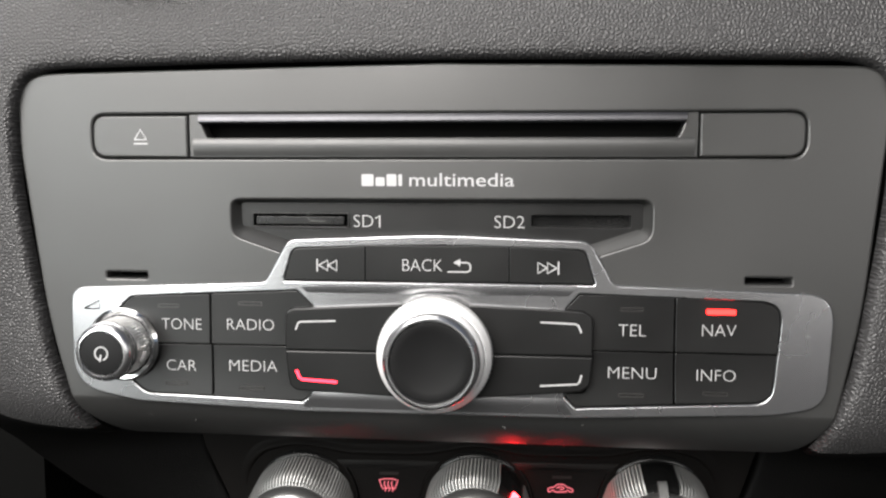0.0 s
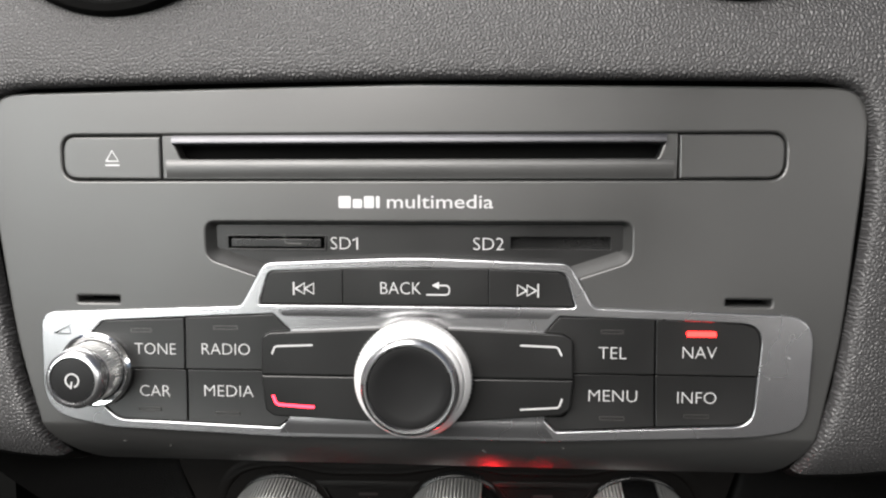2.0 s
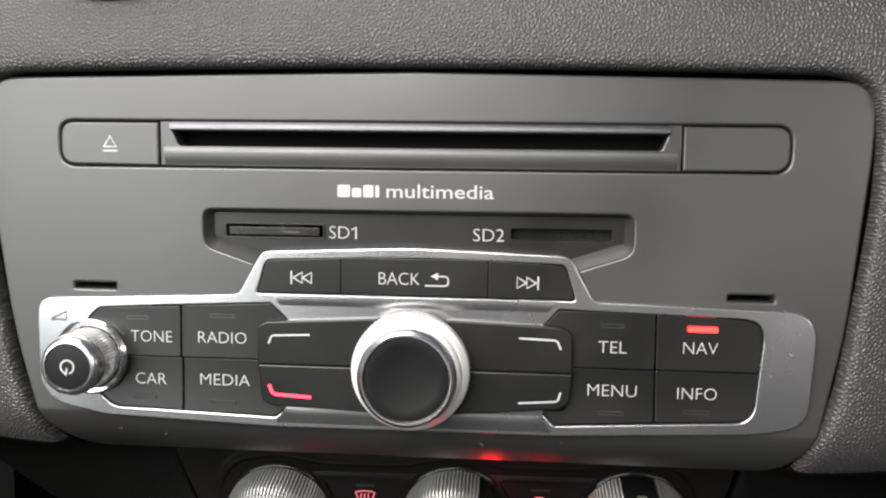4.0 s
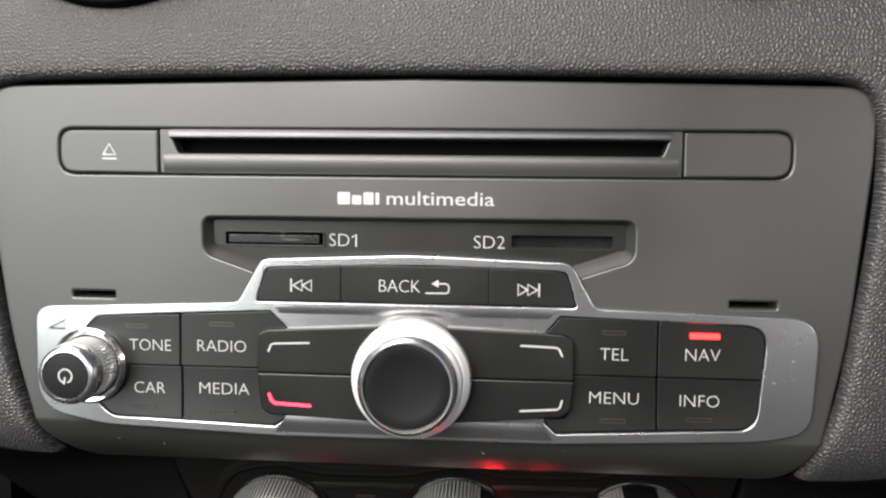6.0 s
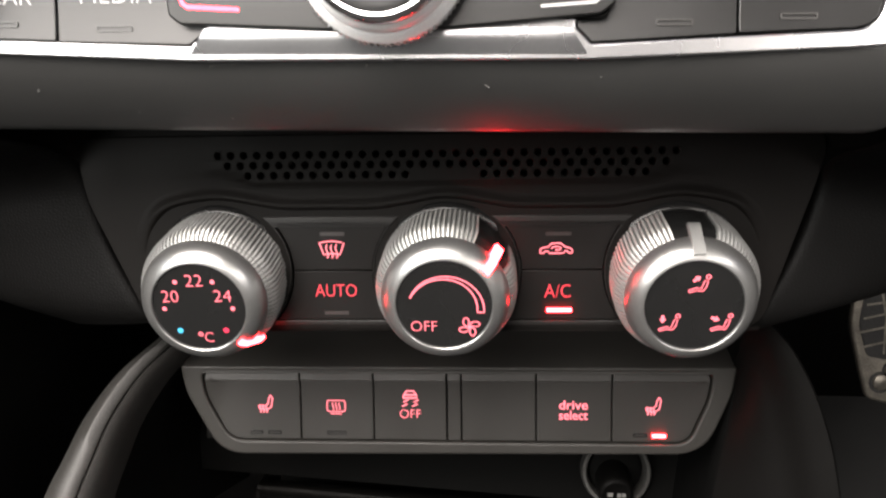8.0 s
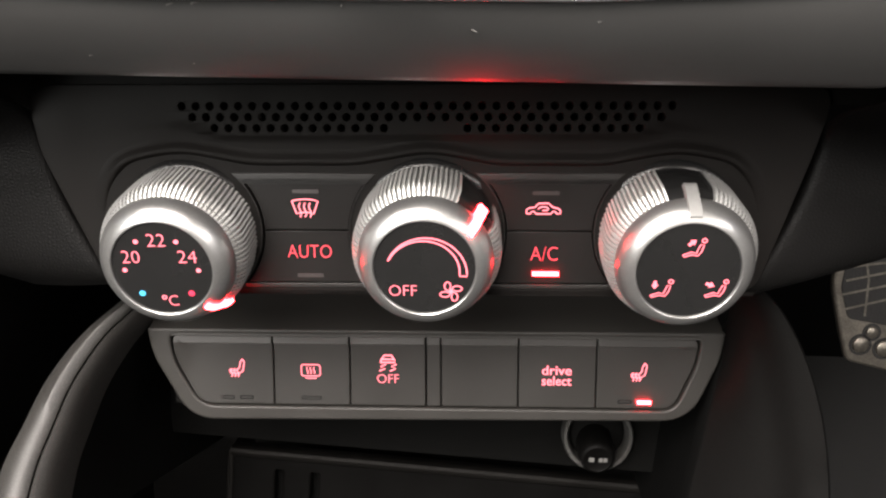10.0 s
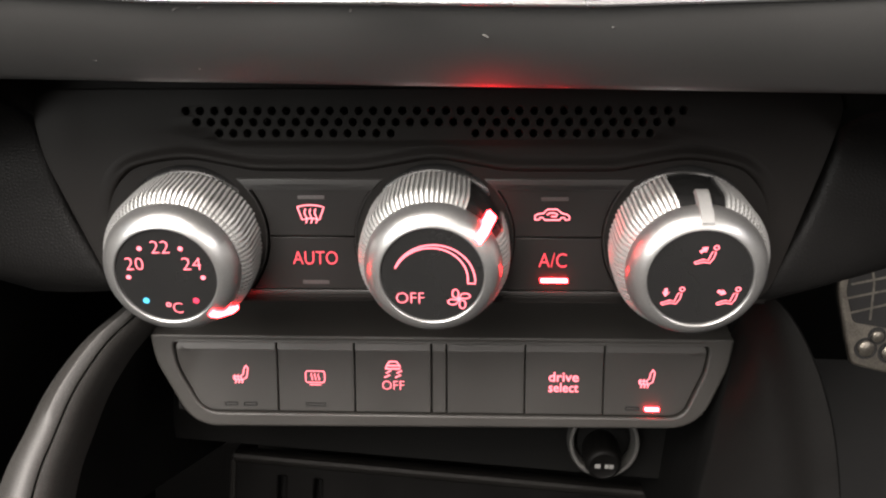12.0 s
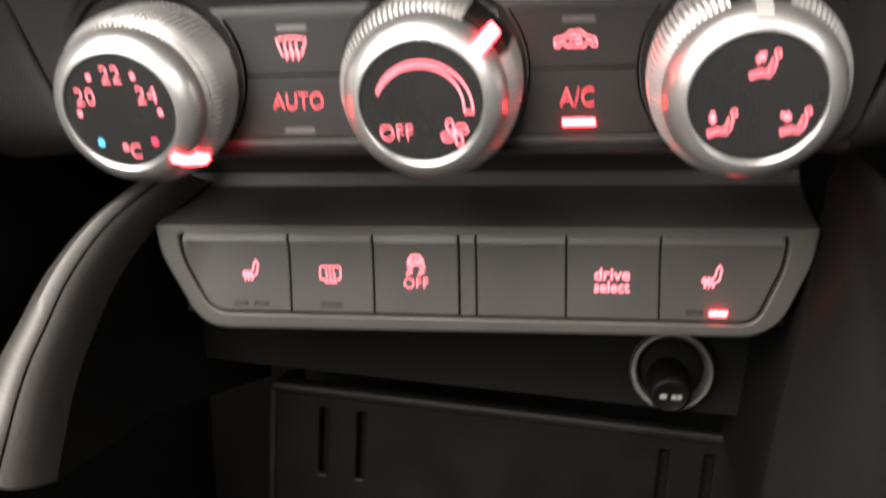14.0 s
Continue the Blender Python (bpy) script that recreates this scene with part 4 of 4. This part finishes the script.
for u, v, way in ((0.8, 6.3, (1, 0.8)), (-5.9, -4.9, (0, -1)), (7.2, -4.8, (1, -0.35))):
    bm = sitter(0, 0, way)
    bm.transform(Matrix.Translation((u, v, 0)) @ Matrix.Diagonal((0.88, 0.88, 1, 1)))
    face_part(flow, am, bm, PINK)


def rim_marker(k, m, angle, mat, label, half):
    """A bar over the grip and the ring."""
    r = Matrix.Rotation(radians(angle), 4, "Z")
    bm = loft([[(13.7, y, -0.6), (13.9, y, 0.25), (14.4, y, 0.3), (16.2, y, -1.6), (17.6, y, -4.6), (18.6, y, -6.6), (19.1, y, -8.2), (18.9, y, -9.0), (16.6, y, -9.4)] for y in (-half, 0.1 - half, -0.4 * half, 0.4 * half, half - 0.1, half)])
    ends = [[(r, half, w), (r - 1.2, half + 0.05, w - 1.6)] for r, w in ((13.9, 0.25), (14.4, 0.3), (16.2, -1.6), (17.6, -4.6), (18.6, -6.6), (19.1, -8.2))]
    bm = merge(bm, loft(ends), loft([[(p[0], -p[1], p[2]) for p in e] for e in ends]))
    part("pointer", bm, mat, k, label, m @ r)


rim_marker(temp, tm, -46, LAMP, "lit red pointer on the rim", 0.75)
rim_marker(fan, fm, 41, LAMP, "lit red pointer on the rim", 1.1)
rim_marker(flow, am, 90, POINTER, "silver pointer on the rim", 1.45)

# lower row of keys
ROWX = [(-82.0, -48.3), (-47.9, -22.3), (-21.9, 3.4), (3.9, 8.5), (8.9, 34.4), (34.8, 60.4), (60.8, 93.4)]
WR = -119.4


def dish(bm, end=0, top=-126.6, low=-148.0, depth=1.1):
    """A flat rim along the top edge, then a face that hollows in and comes forward again below."""
    cuts = [top, top - 0.45] + [top - 0.45 + (low - top + 0.45) * k / 8 for k in range(1, 9)]
    for c in cuts:
        bmesh.ops.bisect_plane(bm, geom=bm.verts[:] + bm.edges[:] + bm.faces[:], plane_co=(0, c, 0), plane_no=(0, 1, 0))
    if end:
        for k in range(8):
            bmesh.ops.bisect_plane(bm, geom=bm.verts[:] + bm.edges[:] + bm.faces[:], plane_co=(5.9 + end * (74 + 1.8 * k), 0, 0), plane_no=(1, 0, 0))
    for v in bm.verts:
        if v.co.z > -121.5 and v.co.y > top + 0.1:
            v.co.z -= 0.55 * (v.co.y - top) / 2.5
        if v.co.z > -121.5 and v.co.y < top - 0.2:
            f = min(max((top - 0.45 - v.co.y) / (top - 0.45 - low), 0), 1)
            g = min(max((88.0 - abs(v.co.x - 5.9) + 6.0 * f) / 9.0, 0), 1) if end else 1.0
            v.co.z -= depth * (1 - f * f * (1.6 - 0.6 * f)) * g * g * (3 - 2 * g)
    return bm


def row_key(i):
    a, b = ROWX[i]
    pts = box_pts(a, -148.3, b, -124.1)
    if i == 0:
        pts = [(-73.8, -148.3, 8.6), (b, -148.3, 0.4), (b, -124.1, 0.4), (-82.2, -124.1, 2.2), (-81.3, -133, 25)]
    if i == 6:
        pts = [(a, -148.3, 0.4), (86.3, -148.3, 6.6), (92.7, -133, 25), (93.8, -124.1, 2.2), (a, -124.1, 0.4)]
    return part("row_key" if i != 3 else "row_divider", dish(slab([rounded(pts, 0.4, 6)], -128, WR, 0.4, 3), {0: -1, 6: 1}.get(i, 0)), ROWKEY, clim, "", CL)


rowk = [row_key(i) for i in range(7)]


def seat_icon(u, v):
    t = [[(u + 1.9, v + 3.6), (u + 2.6, v + 2.6), (u + 2.0, v - 0.6), (u + 0.4, v - 1.6), (u - 2.4, v - 1.2), (u - 2.6, v - 0.3), (u - 0.2, v - 0.4), (u + 0.9, v + 0.6), (u + 1.2, v + 2.4), (u + 1.9, v + 3.6)]]
    t += [wave(u + o, v - 2.6, v + 0.2, 0.25) for o in (-1.9, -0.8, 0.3)]
    return ribbon(t, 0.46, WR)


def rear_icon(u, v):
    pane = rounded(box_pts(u - 3.2, v - 1.9, u + 3.2, v + 2.1), 0.9, 4)
    return ribbon([pane + pane[:1]] + [wave(u + o, v - 1.1, v + 1.2, 0.22) for o in (-1.15, 0, 1.15)] + [[(u - 1.9, v - 2.7), (u + 1.9, v - 2.7)]], 0.36, WR)


def skid_icon(u, v):
    t = [[(u - 2.4, v + 2.4), (u - 2.2, v + 3.4), (u - 1.2, v + 4.9), (u + 1.2, v + 4.9), (u + 2.2, v + 3.4), (u + 2.4, v + 2.4), (u - 2.4, v + 2.4)], [(u - 1.8, v + 3.5), (u + 1.8, v + 3.5)]]
    for o in (-2.4, 1.2):
        t.append([(u + o + 1.6, v + 1.7), (u + o, v + 0.9), (u + o + 1.4, v + 0.2), (u + o - 0.4, v - 0.6)])
    return ribbon(t, 0.55, WR)


def legend_row(i, bm, mat=PINK):
    part("legend", bm, mat, rowk[i], "", CL @ Matrix.Translation((0, 0, -0.45)))


legend_row(0, seat_icon(-60.6, -136.0))
legend_row(1, rear_icon(-35.4, -136.2))
legend_row(2, skid_icon(-9.2, -135.4))
legend_row(2, lettering("OFF", -9.2, -138.8, 7.4, 3.1, WR))
legend_row(5, lettering("drive", 47.4, -135.2, 9.9, 3.3, WR, bold=0.012))
legend_row(5, lettering("select", 47.4, -138.9, 9.9, 3.3, WR, bold=0.012))
legend_row(6, seat_icon(74.6, -136.0))
for i, u, wd in ((0, -64.2, 4.6), (0, -57.6, 4.6), (1, -35.4, 7.0), (6, 70.2, 4.6)):
    part("indicator", slab([rounded(box_pts(u - wd / 2, -146.5, u + wd / 2, -145.2), 0.4, 3), rounded(box_pts(u - wd / 2 + 0.35, -146.15, u + wd / 2 - 0.35, -145.55), 0.2, 2)], WR - 0.3, WR + 0.1), BLACK, rowk[i], "dark outline of an unlit indicator", CL)
part("indicator", slab([box_pts(74.3, -146.4, 78.9, -145.4)], WR - 0.3, WR + 0.9), LAMP, rowk[6], "lit red indicator bar", CL)

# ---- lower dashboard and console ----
solo("console_recess", merge(slab([box_pts(-172, -420, 175, -160)], -400, -310), slab([[(-122, -130), (112, -130), (112, -203), (-122, -190)]], -310, -184), loft([[(-170, -60, -90), (-170, -420, -90)], [(-170, -60, -330), (-170, -420, -330)]])), DARK, (10, 225, -250), "back wall of the open storage recess, shade in its near-black colour", "console", kind="structure")

# added panel: hides the floor so the shaded footwell stays black
solo("wall_lower_left", slab([rounded(box_pts(-700, -260, -171, -40), 12)], -130, -96, 3.0, 3), DARK, (-430, 110, -150), "plain near-black panel added to darken the passenger footwell", "wall", kind="structure")

# curved rails beside the storage recess
RAIL = [(-84, -104, -122), (-93.2, -112.9, -110), (-99.8, -119, -106), (-105.1, -126, -102), (-110.2, -135.2, -97), (-114, -146.3, -91), (-116.6, -154.5, -86), (-117.5, -162.7, -80), (-117.4, -170.9, -74), (-115.5, -181, -64)]
rows, lower, inside, skirt = [], [], [], []
for i, (u, v, w) in enumerate(smooth(RAIL, 3)):
    k = 0.55 + 0.75 * i / 27
    skirt.append([(u - 30 * k, v - 60 * k, w - 40), (u - 9 * k, v - 8 * k, w - 5), (u - 7 * k, v - 2.5 * k, w - 3)])
    rows.append([(u - 7 * k, v - 2.5 * k, w - 3), (u - 3 * k, v - 0.4, w), (u, v, w + 1.2), (u + 3.2 * k, v - 0.8, w + 0.8), (u + 4.0 * k, v - 1.6, w + 0.1)])
    lower.append([(u + 4.1 * k, v - 2.2, w - 0.6), (u + 4.8 * k, v - 2.2, w + 0.2), (u + 6.2 * k, v - 3.0, w - 0.6), (u + 7.6 * k, v - 4.2, w - 3.0), (u + 8.6 * k, v - 6.0, w - 8.0), (u + 9.0 * k, v - 8.5, w - 16)])
    inside.append([(u + 9.0 * k, v - 8.5, w - 16), (u + 9.0 * k, v - 9.5, w - 30), (u + 8.6 * k, v - 12, w - 70), (u + 8.0 * k, v - 40, w - 180)])
rail = thing("console_rail", (-110, 90, -140), "curved dark grey console rail with a seam", "console")
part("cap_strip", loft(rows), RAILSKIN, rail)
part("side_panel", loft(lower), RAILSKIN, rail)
# near-black inner wall and skirt: the shade there is in their colour
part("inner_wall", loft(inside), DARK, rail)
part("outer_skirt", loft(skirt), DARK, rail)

# the broad side of the console beside the driver's footwell: rim, soft crease, inner edge
BROAD = [
    ((102, -96, -104), (101, -106, -112), (103, -120, -125)),
    ((110.4, -104.4, -97), (106, -113, -105), (102.5, -128, -120)),
    ((118.3, -118, -95), (110, -125, -103), (101, -138, -119)),
    ((124, -133, -94), (113.5, -139, -102), (99.5, -148, -119)),
    ((127.2, -146.4, -93), (116, -150, -101), (98, -160, -119)),
    ((129.4, -161.5, -92), (118.5, -165, -100), (96, -178, -121)),
    ((130, -185, -88), (121, -190, -98), (93, -215, -123)),
]
edges = [smooth([r[i] for r in BROAD], 4) for i in range(3)]
rim, face_rows, well = [], [], []
for c, b, a in zip(*edges):
    rim.append([c + Vector(o) for o in ((16, -60, -60), (7, -12, -26), (3.4, -3, -9), (1.6, -0.8, -2.6), (0, 0, 0))])
    out = []
    for f in range(6):
        out.append(c.lerp(b, f / 5) + Vector((0, 0, 1.6 * math.sin(math.pi * f / 5))))
    for f in range(1, 8):
        out.append(b.lerp(a, f / 7) + Vector((0, 0, 2.2 * math.sin(math.pi * f / 7))))
    face_rows.append(out)
    well.append([a, a + Vector((-0.6, -0.4, -1.0)), a + Vector((0.5, -2, -14)), a + Vector((6, -8, -110))])
broad = thing("centre_console", (112, 100, -150), "broad smooth console side next to the footwell, shade in its colour", "console")
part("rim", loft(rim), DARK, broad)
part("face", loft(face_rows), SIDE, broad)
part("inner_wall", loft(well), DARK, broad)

# power socket with its plug cap
sock = thing("power_socket", (73, 178, -184), "round black power socket with a silver ring and a cap", "power socket")
SM = Matrix.Translation((73, -184, -178)) @ Matrix.Rotation(radians(-8), 4, "X")
part("ring", lathe([(14.6, -6), (14.6, 0), (14.1, 0.8), (12.9, 0.8), (12.2, -0.2), (11.5, -12)], seg=48), RINGGREY, sock, "dull grey ring", SM)
plug = part("plug", lathe([(11.5, -12), (10.8, -4), (9.5, -3.5), (0, -3.4)], seg=40), DARK, sock, "", SM)
PLUG = SM @ Matrix.Translation((-1.0, -4.6, 0)) @ Matrix.Rotation(radians(19), 4, "X")
part("cap", lathe([(7.4, -9), (7.5, 3), (7.3, 6.0), (6.9, 7.6), (6.2, 8.3), (5.6, 8.4), (5.2, 8.1), (0, 8.1)], seg=40), TRAY, plug, "round black plug", PLUG)
for u0, u1, h in ((-3.6, -1.3, 2.0), (0.4, 2.0, 1.9), (2.3, 3.9, 1.9)):
    part("print", flat([box_pts(u0, -1.2, u1, -1.2 + h)], 8.15), GREYPRINT, plug, "faint grey print", PLUG)

# storage tray in the recess
tray = thing("storage_tray", (15, 215, -225), "black plastic storage tray with slots in its front", "storage tray")
TM = Matrix.Translation((14, -219.5, -214)) @ Matrix.Rotation(radians(-3.6), 4, "Z")
slots = [rounded(box_pts(u - 1.8, -40, u + 1.8, -8.5), 0.8, 3) for u in (-83, -66, 63, 81)]
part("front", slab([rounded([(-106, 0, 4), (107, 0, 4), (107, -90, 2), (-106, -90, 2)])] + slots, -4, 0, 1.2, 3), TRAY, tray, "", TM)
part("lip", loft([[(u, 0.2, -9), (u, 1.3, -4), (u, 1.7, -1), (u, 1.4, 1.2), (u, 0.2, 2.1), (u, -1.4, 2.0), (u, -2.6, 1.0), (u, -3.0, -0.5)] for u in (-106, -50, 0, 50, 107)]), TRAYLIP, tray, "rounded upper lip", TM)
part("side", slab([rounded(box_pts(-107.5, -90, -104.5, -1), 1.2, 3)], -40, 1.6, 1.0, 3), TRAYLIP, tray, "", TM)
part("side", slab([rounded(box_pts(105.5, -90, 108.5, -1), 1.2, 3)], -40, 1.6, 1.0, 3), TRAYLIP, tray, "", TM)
part("back", slab([box_pts(-104, -90, 105, -3)], -9, -6), DARK, tray, "", TM)

# brake pedal in the driver's footwell
pedal = thing("brake_pedal", (283, 392, -190), "worn metal brake pedal with ribs and round studs", "pedal")
PM = Matrix.Translation((285, -181, -395)) @ Matrix.Rotation(radians(-9), 4, "Z")
part("plate", slab([rounded([(-31, 44, 12), (34, 44, 12), (34, -46, 10), (-7, -43, 8), (-16, -25, 25), (-30, 6, 40)], n=6)], -6, 0, 2.2, 3), PEDAL, pedal, "worn mottled metal plate", PM)
pad = part("pad", slab([rounded([(-26, 39, 8), (29, 39, 8), (29, -14, 4), (-14, -14, 6), (-24, 6, 20)], n=5)], -1, 0.7, 0.6, 2), CARPET, pedal, "dark worn rubber pad", PM)
for b in range(5):
    part("ridge", ribbon([[(-22 + 4 * max(1 - b, 0), -8 + 9.5 * b), (26, 9.5 * b - 8 + 20 - 5 * max(b - 2, 0))]] if b < 4 else [[(-16, 34), (-8, 14), (-4, -10)], [(6, 36), (12, 12), (14, -10)]], 1.5, 0.7, 0.5), PEDAL, pad, "worn pale ridge", PM)
for u, v, r in ((-0.8, -30, 5.8), (4.2, -20.4, 4.4), (15, -30, 5.8), (22, -21, 4.4)):
    stud = part("stud", lathe([(r, -0.5), (r - 0.4, 1.4), (r - 1.6, 2.2), (0, 2.4)], u, v, 8), PEDAL, pedal, "round bright stud", PM)
    part("stud_seat", lathe([(r + 1.9, -0.3), (r + 1.6, 0.5), (r - 0.1, 0.5)], u, v, 20), CARPET, stud, "dark rubber seat", PM)
part("arm", slab([rounded(box_pts(-6, 20, 8, 190), 4)], -16, -6, 1.5), DARK, pedal, "", PM)
part("bracket", slab([rounded(box_pts(-8, 150, 10, 190), 4)], -340, -12, 1.5), DARK, pedal, "", PM)

# ---- the cabin that closes the place ----
def wall(name, loops, w0, w1, mat, m, label):
    bm = slab(loops, w0, w1)
    bm.transform(m @ MM)
    ob = new(name, finish(bm, name, mat))
    return tagged(ob, label, name.split("_")[0], kind="structure")


UP = Matrix.Identity(4)
SIDEWALL = Matrix(((0, 0, 1, 0), (1, 0, 0, 0), (0, 1, 0, 0), (0, 0, 0, 1)))
FRONTWALL = Matrix(((1, 0, 0, 0), (0, 0, 1, 0), (0, 1, 0, 0), (0, 0, 0, 1)))
wall("floor", [box_pts(-760, -1330, 760, 800)], -20, 0, CARPET, Matrix.Translation((0, 0, 0.02)), "dark carpeted car floor")
wall("ceiling", [box_pts(-760, -1330, 760, -220), box_pts(-620, -760, 100, -250)], 0, 30, LINER, Matrix.Translation((0, 0, 1.14)), "pale cloth headliner with an assumed glass roof opening")
for nm, x in (("wall_left", -0.73), ("wall_right", 0.7)):
    wall(nm, [box_pts(-1300, 0, 800, 1140), box_pts(-1280, 800, -60, 1110)], 0, 30, TRIMWALL, Matrix.Translation((x, 0, 0)) @ SIDEWALL, "plain dark car side with a window opening")
# unseen wall, set close behind the seats to block light from the rear
wall("wall_rear", [box_pts(-700, 0, 700, 1140)], 0, 30, TRIMWALL, Matrix.Translation((0, -1.3, 0)) @ FRONTWALL, "plain dark wall added behind the front seats to cut light")
wall("wall_front", [box_pts(-760, 0, 760, 800)], 0, 30, DARK, Matrix.Translation((0, 0.62, 0)) @ FRONTWALL, "plain black bulkhead under the windscreen")
wall("dashboard_top", [box_pts(-730, 110, 730, 640)], 0, 20, RAILSKIN, Matrix.Translation((0, 0, 0.745)), "plain dark dashboard top under the windscreen")
